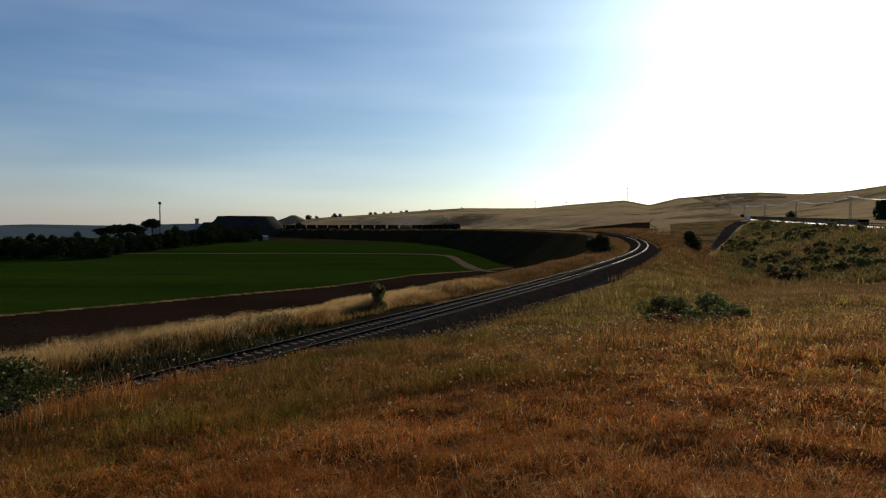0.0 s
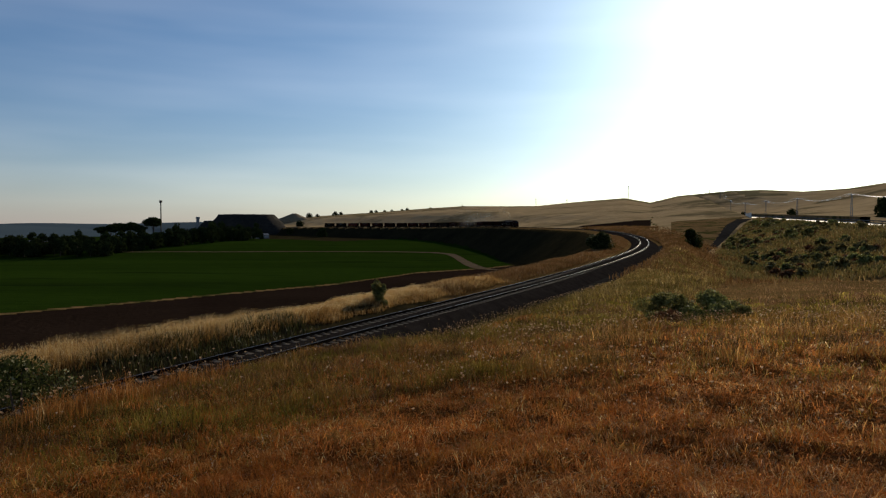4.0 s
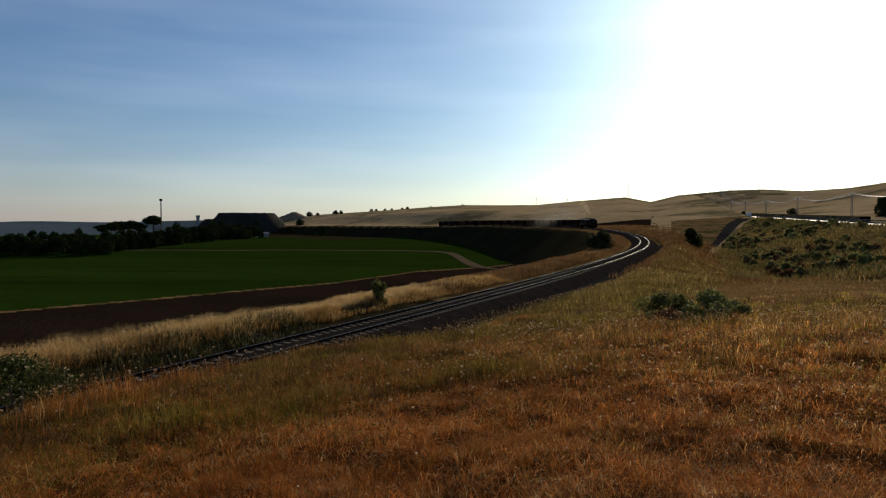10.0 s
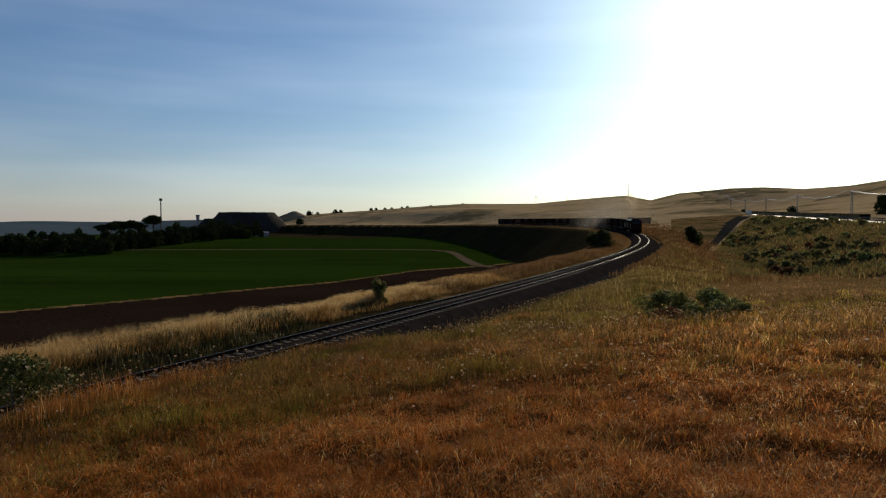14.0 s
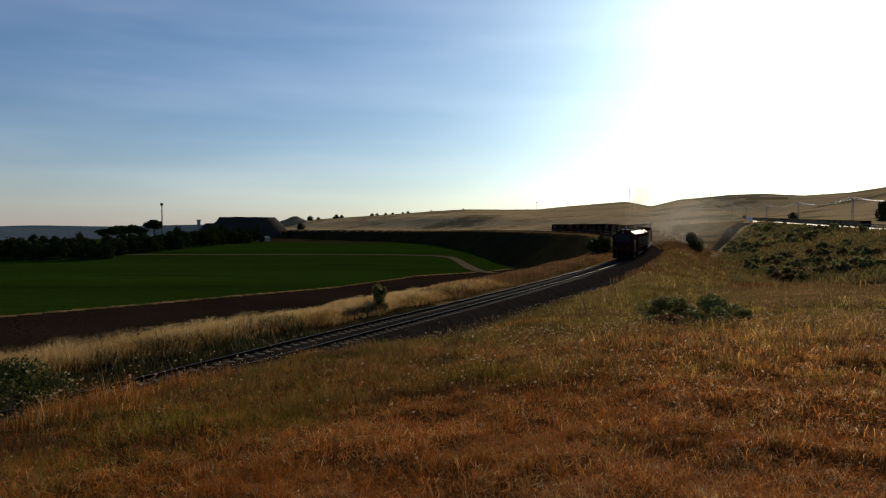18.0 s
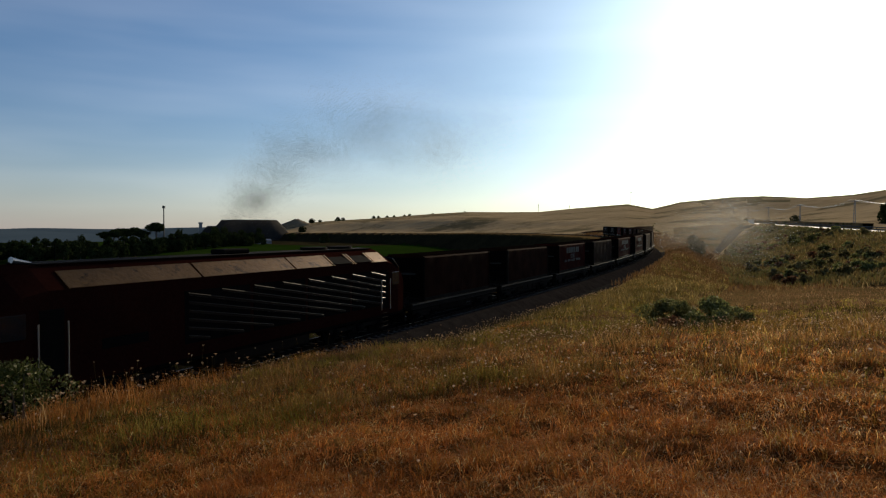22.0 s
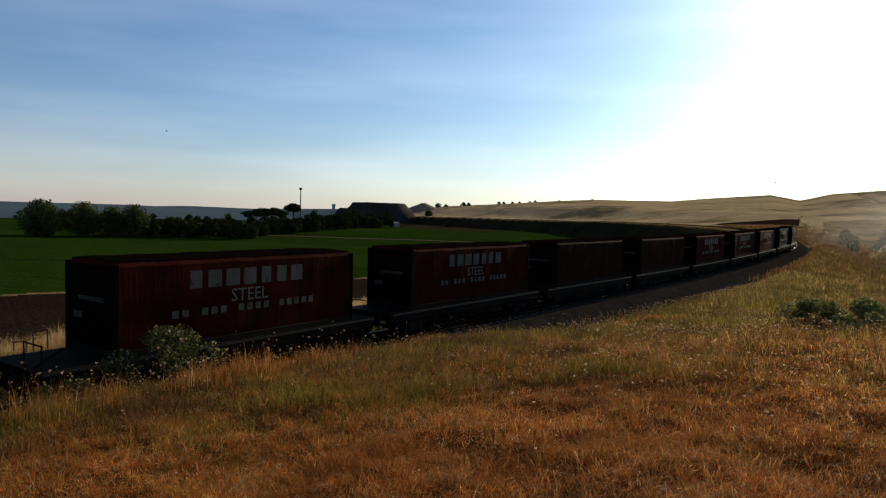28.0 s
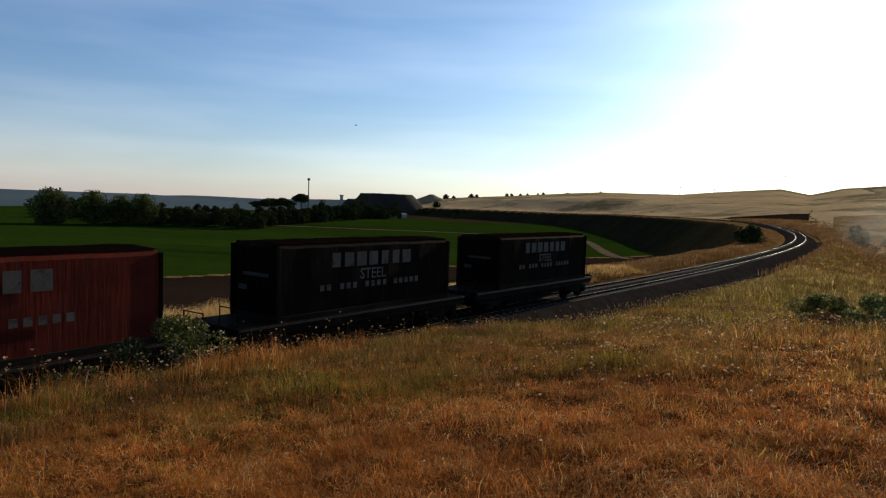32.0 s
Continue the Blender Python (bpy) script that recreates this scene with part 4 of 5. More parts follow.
    # small bleached and brown tufts close by
    for name, n, high, m, label in (("straw_tufts", 1500, (.05, .15), M_STRAW, "small bleached straw tufts in the short grass"), ("brown_tufts", 900, (.06, .18), M_WEED, "small orange-brown weed tufts in the short grass")):
        cx, cy, cd = scatter(rng, n * 2, 3.0, 17, .8, -48, 42)
        cs, cr = beside_line(cx, cy)
        ok = (cr > 5.5) & (rng.uniform(0, 1, len(cx)) < clump_noise(cx, cy, .9, 4) * 1.3)
        cx, cy, cd = cx[ok][:n], cy[ok][:n], cd[ok][:n]
        per = 26
        big = np.repeat(rng.uniform(.5, 1.4, len(cx)), per)
        a, r = rng.uniform(0, 6.283, len(big)), rng.uniform(0, 1, len(big))
        x, y = np.repeat(cx, per) + np.cos(a) * r * .07 * big, np.repeat(cy, per) + np.sin(a) * r * .07 * big
        stuff(name, blades(name, x, y, ground_z(x, y), rng.uniform(*high, len(x)) * big, .0016 + .00042 * np.hypot(x, y), rng.uniform(.4, 1.6, len(x)), rng, m), label, "grass")
    # tall rusty clumps along the brow
    n, per = 270, 190
    s0 = -14 + 44 * rng.uniform(0, 1, n) ** 1.25
    cx, cy, _ = on_line(s0, 4.8 + 4.6 * rng.uniform(0, 1, n) ** 1.2)
    big = np.repeat(rng.uniform(.5, 1.25, n) * np.interp(s0, (-14, 8, 14, 30), (1.2, 1.1, .75, .45)), per)
    a, r = rng.uniform(0, 6.283, n * per), np.sqrt(rng.uniform(0, 1, n * per))
    x, y = np.repeat(cx, per) + np.cos(a) * r * .5 * big, np.repeat(cy, per) + np.sin(a) * r * .4 * big
    stuff("rusty_brow_grass", blades("rusty_brow_grass", x, y, ground_z(x, y), rng.uniform(.3, .62, len(x)) * big * (1 - .5 * r ** 2), .002 + .00045 * np.hypot(x, y), rng.uniform(.1, .7, len(x)), rng, M_ORANGE), "tall rusty grass clumps along the brow", "grass")
    # mounds of denser grass, which throw their shade towards the camera
    # the last two kinds are added to darken the slope where it is shaded
    for name, n, high, m, label in (("olive_mounds", 75, (.22, .46), M_OLIVE, "rank mounds of olive grass on the knoll"), ("yellow_mounds", 40, (.22, .44), M_LIME, "yellowish mounds of grass near the brow"), ("dark_mounds", 44, (.25, .5), M_STALK, "dark weedy mounds at the brow"), ("rust_mounds", 60, (.22, .46), M_LEAF_RUST, "rusty mounds darkening the brow like backlit shade"), ("shade_mounds", 30, (.14, .30), M_STALK, "dark mounds standing in for a shaded patch of weeds")):
        if name == "shade_mounds":
            cx, cy = rng.normal(-5.9, 1.3, n), rng.normal(8.7, .8, n)
        elif m in (M_STALK, M_LEAF_RUST):
            cx, cy, _ = on_line(rng.uniform(-9, 16, n), rng.uniform(5.4, 9.0 if m is M_STALK else 11.0, n))
        else:
            cx, cy, cd = scatter(rng, n * 6, 8.5, 34, .8, -46, 40)
            cs, cr = beside_line(cx, cy)
            ok = (cr > 6) & (cr < (40 if m is M_OLIVE else 15))
            cx, cy = cx[ok][:n], cy[ok][:n]
        per = 260
        big = np.repeat(rng.uniform(.6, 1.25, len(cx)), per)
        a, r = rng.uniform(0, 6.283, len(big)), np.sqrt(rng.uniform(0, 1, len(big)))
        x, y = np.repeat(cx, per) + np.cos(a) * r * .75 * big, np.repeat(cy, per) + np.sin(a) * r * .45 * big
        h = rng.uniform(*high, len(x)) * big * (1 - .65 * r ** 2)
        stuff(name, blades(name, x, y, ground_z(x, y), h, .0022 + .0005 * np.hypot(x, y), rng.uniform(.2, .9, len(x)), rng, m), label, "grass")
    # ranker growth along the brow
    n = 52000
    s = rng.uniform(-14, 105, n)
    right = 3.5 + np.abs(rng.normal(0, 2.6, n)) + .8 * ripple(s, s * .3, 2.0)
    keep = (right > cess(s)) & (rng.uniform(0, 1, n) < .25 + .75 * clump_noise(s, right * 2, 1.3))
    s, right = s[keep], right[keep]
    x, y, _ = on_line(s, right)
    d = np.hypot(x, y)
    tall = rng.uniform(.10, .34, len(x)) * (.5 + .6 * clump_noise(x, y, 1.6)) * (1 - .4 * smooth(s, 16, 40))
    stuff("brow_weeds", blades("brow_weeds", x, y, ground_z(x, y), tall, .004 + .0009 * d, rng.uniform(.05, .5, len(x)), rng, M_WEED), "rank brown and green weeds along the brow above the track", "weeds")
    # stalky weeds standing on the edge of the brow, backlit shade in their colour
    n = 30000
    s = -15 + 62 * rng.uniform(0, 1, n) ** 1.2
    right = rng.uniform(3.4, 6.6, n)
    keep = (right > cess(s) - .5) & (rng.uniform(0, 1, n) < clump_noise(s * 1.4, right * 2, .9, 6) ** 1.4)
    s, right = s[keep], right[keep]
    x, y, _ = on_line(s, right)
    d = np.hypot(x, y)
    tall = rng.uniform(.3, .8, len(x)) * (.5 + .8 * clump_noise(x, y, 1.3, 2)) * np.interp(s, (-15, 20, 47), (1.1, .85, .5))
    stuff("stalky_weeds", blades("stalky_weeds", x, y, ground_z(x, y), tall, .004 + .0006 * d, rng.uniform(.05, .45, len(x)), rng, M_STALK), "stalky weeds on the edge of the brow, coloured as in shade", "weeds")
    # tall wild oats on the far verge, in uneven drifts
    n = 210000
    s = -16 + 76 * rng.uniform(0, 1, n) ** 1.1
    left = rng.uniform(3.6, 9.8, n)
    foot = np.interp(s, (-16, 12, 30, 60), (5.0, 4.7, 4.0, 3.7)) + .35 * ripple(s, left, .9)
    drift = clump_noise(s, left * 1.7, .8, 3) * (.35 + .9 * clump_noise(s, left, 2.9, 2))
    keep = (left > foot) & (rng.uniform(0, 1, n) < .18 + .95 * drift)
    s, left = s[keep], left[keep]
    x, y, _ = on_line(s, -left)
    d = np.hypot(x, y)
    tall = np.interp(s, (4, 17), (1.4, 1)) * (.36 + 1.0 * rng.uniform(0, 1, len(x)) ** 1.8) * (.22 + .50 * clump_noise(s, left, .45, 2) + .62 * clump_noise(x, y, 1.3)) * (1 - .45 * smooth(s, 18, 36))
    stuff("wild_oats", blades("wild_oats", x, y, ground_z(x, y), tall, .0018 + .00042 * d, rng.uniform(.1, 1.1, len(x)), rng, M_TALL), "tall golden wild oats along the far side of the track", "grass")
    # lower grass on the same verge further on
    n = 60000
    s = 48 + 150 * rng.uniform(0, 1, n) ** 1.2
    left = rng.uniform(3.5, 10, n)
    keep = rng.uniform(0, 1, n) < .25 + .75 * clump_noise(s, left * 2, 2.6)
    s, left = s[keep], left[keep]
    x, y, _ = on_line(s, -left)
    stuff("verge_grass", blades("verge_grass", x, y, ground_z(x, y), rng.uniform(.2, .7, len(x)) * (.5 + .7 * clump_noise(x, y, 3.1)) * np.interp(s, (90, 115, 150, 170), (1, .5, .5, .8)), .0007 * np.hypot(x, y), rng.uniform(.1, .9, len(x)), rng, M_VERGE), "low brown-gold grass along the far verge", "grass")
    # green undergrowth below the oats
    n = 42000
    s, left = -16 + 46 * rng.uniform(0, 1, n), rng.uniform(2.7, 6.4, n)
    keep = rng.uniform(0, 1, n) < clump_noise(s, left, 1.9, 4) ** 1.5
    s, left = s[keep], left[keep]
    x, y, _ = on_line(s, -left)
    stuff("green_weeds", blades("green_weeds", x, y, ground_z(x, y), rng.uniform(.15, .95, len(x)) * (.5 + .7 * clump_noise(x, y, .9)), .004 + .0008 * np.hypot(x, y), rng.uniform(.2, .9, len(x)), rng, M_GREENW), "low dark green weeds at the foot of the oats", "weeds")
    # coarse tufts on the more distant banks beside the line
    n = 90000
    s = 70 + 260 * rng.uniform(0, 1, n) ** 1.2
    right = rng.uniform(3.6, 26, n)
    keep = rng.uniform(0, 1, n) < (.3 + .7 * clump_noise(s, right, 3.3)) * np.interp(right, (3.6, 8, 14, 26), (1, 1, .35, .05)) * np.interp(s, (70, 110), (.3, 1))
    s, right = s[keep], right[keep]
    x, y, _ = on_line(s, right)
    d = np.hypot(x, y)
    stuff("bank_grass", blades("bank_grass", x, y, ground_z(x, y), rng.uniform(.25, .8, len(x)), .0011 * d, rng.uniform(.1, .7, len(x)), rng, M_VERGE), "pale dry grass on the railway bank", "grass")


M_PALE = blade_mat("pale_bank_grass", ((0, (.1285, .0945, .0272)), (.5, (.2192, .1512, .0499)), (.9, (.3175, .2192, .0832)), (1, (.4990, .3856, .1966))), patch=(.1058, .0870, .0212), patch_scale=.35, glow=.55, gloss=.04, forward=.5)
M_LIME = blade_mat("yellow_green_grass", ((0, (.150, .118, .020)), (.5, (.262, .196, .036)), (1, (.41, .285, .066))), patch=(.1540, .1375, .0176), patch_scale=.7, glow=.6, gloss=.03, forward=.5)
M_STRAW = blade_mat("straw_litter", ((0, (.3564, .1069, .0227)), (.5, (.6804, .2430, .0518)), (.9, (.9200, .4374, .1296)), (1, (.9200, .8424, .3888))), patch=(.3240, .1053, .0227), patch_scale=.6, glow=.55, gloss=.03, forward=.5)


def build_grass_layers():
    rng = np.random.default_rng(23)
    # straw lying on the knoll
    x, y, d = scatter(rng, 95000, 2.4, 14, 1.1, -50, 42)
    _, right = beside_line(x, y)
    keep = right > 5
    x, y, d = x[keep], y[keep], d[keep]
    a, long, w = rng.uniform(0, 6.283, len(x)), rng.uniform(.008, .032, len(x)), .0008 + .00032 * d
    z = ground_z(x, y) + rng.uniform(.004, .07, len(x))
    dx, dy, rise = np.cos(a) * long, np.sin(a) * long, rng.normal(0, .7, len(x)) * long
    px, py = -np.sin(a) * w, np.cos(a) * w
    q = np.stack([np.stack([x - dx - px, y - dy - py, z - rise], 1), np.stack([x + dx - px, y + dy - py, z + rise], 1), np.stack([x + dx + px, y + dy + py, z + rise + w], 1), np.stack([x - dx + px, y - dy + py, z - rise + w], 1)], 1)
    stuff("straw_litter", leaf_mesh("straw_litter", q.reshape(-1, 3), NO3, np.arange(len(x))[:, None] * 4 + np.array([[0, 1, 2, 3]]), M_STRAW), "broken straw lying between the grass", "straw")
    # taller grass standing round the bushes
    n = 9000
    x, y = 8.3 + rng.normal(0, 1.7, n), 21.3 + rng.normal(0, 1.9, n)
    stuff("bush_grass", blades("bush_grass", x, y, ground_z(x, y), rng.uniform(.12, .5, n) * (.4 + .8 * clump_noise(x, y, .7)), .0025 + .0005 * np.hypot(x, y), rng.uniform(.1, .9, n), rng, M_OLIVE), "long brown grass standing round the bushes", "grass")
    # pale bank beside the line
    n = 95000
    s, right = rng.uniform(26, 125, n), 3.4 + 11 * rng.uniform(0, 1, n) ** 1.2
    keep = (right > cess(s)) & (rng.uniform(0, 1, n) < (.3 + .7 * clump_noise(s, right * 2, 2.2)) * np.interp(s, (26, 45, 125), (.2, 1, 1)) * np.interp(right, (3.4, 9, 14.4), (1, 1, .25)))
    s, right = s[keep], right[keep]
    x, y, _ = on_line(s, right)
    d = np.hypot(x, y)
    stuff("pale_bank_grass", blades("pale_bank_grass", x, y, ground_z(x, y), rng.uniform(.15, .65, len(x)) * (.35 + 1.0 * clump_noise(x, y, 1.4)) * np.interp(right, (3.4, 6), (.6, 1)), .002 + .0006 * d, rng.uniform(.1, .8, len(x)), rng, M_PALE), "pale grey-green grass on the bank beside the track", "grass")
    # yellow-green clumps on the brow
    px, py, hh = [], [], []
    for k in range(250):
        s0, r0 = rng.uniform(3, 46), 5.0 + 9.0 * rng.uniform(0, 1) ** 1.2
        m = int(rng.uniform(60, 240))
        reach = rng.uniform(.25, .8)
        gx, gy, _ = on_line(s0, r0)
        px.append(gx + rng.normal(0, reach, m))
        py.append(gy + rng.normal(0, reach, m))
        hh.append(rng.uniform(.10, .26) * rng.uniform(.5, 1.2, m))
    x, y, h = np.concatenate(px), np.concatenate(py), np.concatenate(hh)
    _, right = beside_line(x, y)
    keep = right > cess(beside_line(x, y)[0])
    x, y, h = x[keep], y[keep], h[keep]
    stuff("yellow_green_grass", blades("yellow_green_grass", x, y, ground_z(x, y), h, .0025 + .0005 * np.hypot(x, y), rng.uniform(.4, 1.6, len(x)), rng, M_LIME), "yellow-green grass clumps along the brow", "grass")
    # oat plumes: small hanging flecks at the tops
    n = 15000
    s, left = -16 + 68 * rng.uniform(0, 1, n) ** 1.1, rng.uniform(4.6, 9.6, n)
    x, y, _ = on_line(s, -left)
    top = ground_z(x, y) + rng.uniform(.55, 1.12, n) * (.22 + .50 * clump_noise(s, left, .45, 2) + .62 * clump_noise(x, y, 1.3)) * (1 - .45 * smooth(s, 18, 36))
    size = .006 + .00045 * np.hypot(x, y)
    v = []
    for k in range(4):
        ox, oy, oz = rng.normal(0, .07, n), rng.normal(0, .07, n), rng.uniform(-.22, .06, n)
        a = rng.uniform(0, 6.283, n)
        ux, uy = np.cos(a) * size * .4, np.sin(a) * size * .4
        v.append(np.stack([np.stack([x + ox - ux, y + oy - uy, top + oz], 1), np.stack([x + ox, y + oy, top + oz - size], 1), np.stack([x + ox + ux, y + oy + uy, top + oz], 1), np.stack([x + ox, y + oy, top + oz + size], 1)], 1))
    v = np.concatenate(v)
    stuff("oat_plumes", leaf_mesh("oat_plumes", v.reshape(-1, 3), NO3, np.arange(len(v))[:, None] * 4 + np.array([[0, 1, 2, 3]]), M_PLUME), "pale golden plumes on the wild oats", "grass")


M_PLUME = blade_mat("oat_plumes", ((0, (.4756, .3116, .1230)), (.5, (.6396, .4756, .2296)), (1, (.7380, .6232, .3936))), glow=.6, forward=.15)


def build_bank_grass():
    rng = np.random.default_rng(17)
    n = 110000
    u, w = rng.uniform(-90, 170, n), -6.8 - 38 * rng.uniform(0, 1, n) ** .9
    x = ROAD_AT[0] + u * ROAD_DIR[0] + w * ROAD_DIR[1]
    y = ROAD_AT[1] + u * ROAD_DIR[1] - w * ROAD_DIR[0]
    _, right = beside_line(x, y)
    keep = (right > 14) & (rng.uniform(0, 1, n) < .25 + .75 * clump_noise(x, y, 4.2)) & (y > 40) & (x / y > np.interp(y, (150, 200, 240, 310), (.400, .4115, .432, .4616)))
    x, y = x[keep], y[keep]
    stuff("road_bank_grass", blades("road_bank_grass", x, y, ground_z(x, y), rng.uniform(.25, 1.0, len(x)) * (.5 + clump_noise(x, y, 7, 4)), .0014 * np.hypot(x, y), rng.uniform(.1, .8, len(x)), rng, M_BANK), "rough brown and olive grass on the road bank", "grass")


def build_seed_heads():
    """Wild carrot: thin stems that end in small pale discs."""
    rng = np.random.default_rng(11)
    n = 4200
    s, right = -14 + 74 * rng.uniform(0, 1, n) ** 1.4, 4.8 + np.abs(rng.normal(0, 1.7, n))
    x1, y1, _ = on_line(s, right)
    x2, y2, d2 = scatter(rng, 19000, 4.5, 34, .7, -48, 40)
    _, r2 = beside_line(x2, y2)
    keep = (r2 > 4.5) & (rng.uniform(0, 1, len(x2)) < np.interp(d2, (5, 8, 13), (.04, .25, 1))) & (rng.uniform(0, 1, len(x2)) < clump_noise(x2, y2, 1.1, 7) ** 2.2 * 1.6) & (rng.uniform(0, 1, len(x2)) < np.interp(x2 / y2, (-.45, -.1, .02), (.12, .3, 1)))
    x, y = np.r_[x1, x2[keep]], np.r_[y1, y2[keep]]
    tall = np.r_[rng.uniform(.3, .85, n) * np.interp(s, (-14, 25, 60), (1.15, .9, .6)), rng.uniform(.14, .36, keep.sum())]
    z, d = ground_z(x, y), np.hypot(x, y)
    size = rng.uniform(.005, .015, len(x)) * np.where(np.arange(len(x)) < n, np.interp(y, (12, 30), (1.4, .85)), 1.1) * (1 + d * .02)
    size *= np.where(rng.uniform(0, 1, len(x)) < .06, 1.5, 1.0)
    a = rng.uniform(0, 6.283, len(x))
    lean = rng.uniform(0, .35, len(x)) * tall
    tx, ty, tz = x + lean * np.cos(a), y + lean * np.sin(a), z + tall
    w = .0005 + .0001 * d
    stem = np.stack([np.stack([x - w, y, z], 1), np.stack([x + w, y, z], 1), np.stack([tx + w * .7, ty, tz], 1), np.stack([tx - w * .7, ty, tz], 1)], 1)
    i = np.arange(len(x))[:, None] * 4
    stuff("seed_stems", leaf_mesh("seed_stems", stem.reshape(-1, 3), NO3, i + np.array([[0, 1, 2, 3]]), M_STALK), "thin dry stems of wild carrot", "weeds")
    k = 7
    ring = np.linspace(0, 6.283, k, endpoint=False)
    head = np.empty((len(x), k + 1, 3))
    head[:, 0] = np.stack([tx, ty, tz - size * 1.3], 1)
    for j in range(k):
        wob = rng.uniform(.75, 1.2, len(x))
        head[:, j + 1] = np.stack([tx + size * wob * np.cos(ring[j]), ty + size * wob * np.sin(ring[j]), tz + size * rng.uniform(0, .35, len(x))], 1)
    i = np.arange(len(x))[:, None] * (k + 1)
    tri = np.concatenate([i + np.array([[0, 1 + j, 1 + (j + 1) % k]]) for j in range(k)])
    stuff("seed_heads", leaf_mesh("seed_heads", head.reshape(-1, 3), tri, NO4, M_UMBEL), "pale round seed heads of wild carrot", "flowers")


def leaf_cloud(rng, centres, radii, count, size):
    """Small leaf quads in lumps: centres and radii of the lumps, leaves near their skins."""
    c = rng.integers(0, len(centres), count)
    v = rng.normal(0, 1, (count, 3))
    v /= np.linalg.norm(v, axis=1, keepdims=True)
    r = rng.uniform(.45, 1.05, (count, 1)) ** .6
    at = centres[c] + v * r * radii[c]
    u = rng.normal(0, 1, (count, 3))
    u /= np.linalg.norm(u, axis=1, keepdims=True)
    w = np.cross(u, v)
    w /= np.linalg.norm(w, axis=1, keepdims=True) + 1e-6
    sz = size * rng.uniform(.6, 1.4, (count, 1))
    q = np.stack([at - u * sz, at + w * sz * .55, at + u * sz, at - w * sz * .55], 1)
    i = np.arange(count)[:, None] * 4
    return q.reshape(-1, 3), i + np.array([[0, 1, 2, 3]])


def crown_lumps(rng, n, wide, low, high, flat=1.0):
    a, r = rng.uniform(0, 6.283, n), np.sqrt(rng.uniform(0, 1, n))
    h = rng.uniform(0, 1, n)
    swell = np.sqrt(np.clip(1 - (2 * h - .85) ** 2 * .75, .1, 1))
    c = np.stack([np.cos(a) * r * wide * .72 * swell, np.sin(a) * r * wide * .72 * swell, low + (high - low) * (.12 + .76 * h)], 1)
    rad = np.stack([rng.uniform(.24, .42, n) * wide] * 3, 1)
    rad[:, 2] *= flat * min(1.0, (high - low) / (2 * wide) * 1.3)
    return c, rad


def make_tree(seed, tall, wide, low, leaves=1500, size=.42, flat=1.0, lumps=15, material=None):
    """Trunk with limbs under a crown of many small leaf clumps, standing at the origin."""
    rng = np.random.default_rng(seed)
    tree = new("tree")
    c, r = crown_lumps(rng, lumps, wide, low, tall, flat)
    bm = bmesh.new()
    bend = rng.normal(0, .03 * tall, 2)
    mid = Vector((bend[0], bend[1], low + (tall - low) * .35))
    rod(bm, (0, 0, -.4), mid * .55, .035 * tall, .024 * tall, seg=7)
    rod(bm, mid * .53, mid, .024 * tall, .014 * tall, seg=7)
    for k in range(6):
        rod(bm, mid * (.5 + .08 * k), Vector(c[k % len(c)]), .011 * tall, .003 * tall, seg=5)
    part("trunk", bm, M_BARK, tree)
    v, q = leaf_cloud(rng, c, r, leaves, size)
    ob = new("crown", leaf_mesh("crown", v, NO3, q, material or M_PINE))
    ob.parent = tree
    return tree


def make_bush(name, seed, tall, wide, leaves, size, material, label, tight=1.0):
    rng = np.random.default_rng(seed)
    n = 9
    c, r = crown_lumps(rng, n, wide / 2, .05, tall, 1.0)
    c[:, :2] *= tight
    r *= 1 + .5 * (1 - tight)
    c[:, 2] = np.minimum(c[:, 2], tall - r[:, 2] * .6)
    bush = tagged(new(name), label, "bush")
    v, q = leaf_cloud(rng, c, r, leaves, size)
    v[:, 2] = np.maximum(v[:, 2], 0)
    ob = new("foliage", leaf_mesh("foliage", v, NO3, q, material))
    ob.parent = bush
    bm = bmesh.new()
    for k in range(n):
        rod(bm, (0, 0, -.15), Vector(c[k]), .02 * tall, .005 * tall, seg=5)
    part("trunk", bm, M_BARK, bush)
    return bush


def plant(ob, x, y, sink=.1, turn=0.0, big=1.0):
    z = float(ground_z([x], [y])[0]) - sink
    ob.matrix_world = pose(x, y, z, 0, 0, turn) @ Matrix.Diagonal((big, big, big, 1))
    return ob


def along_view(tangent, depth):
    return tangent * depth, depth


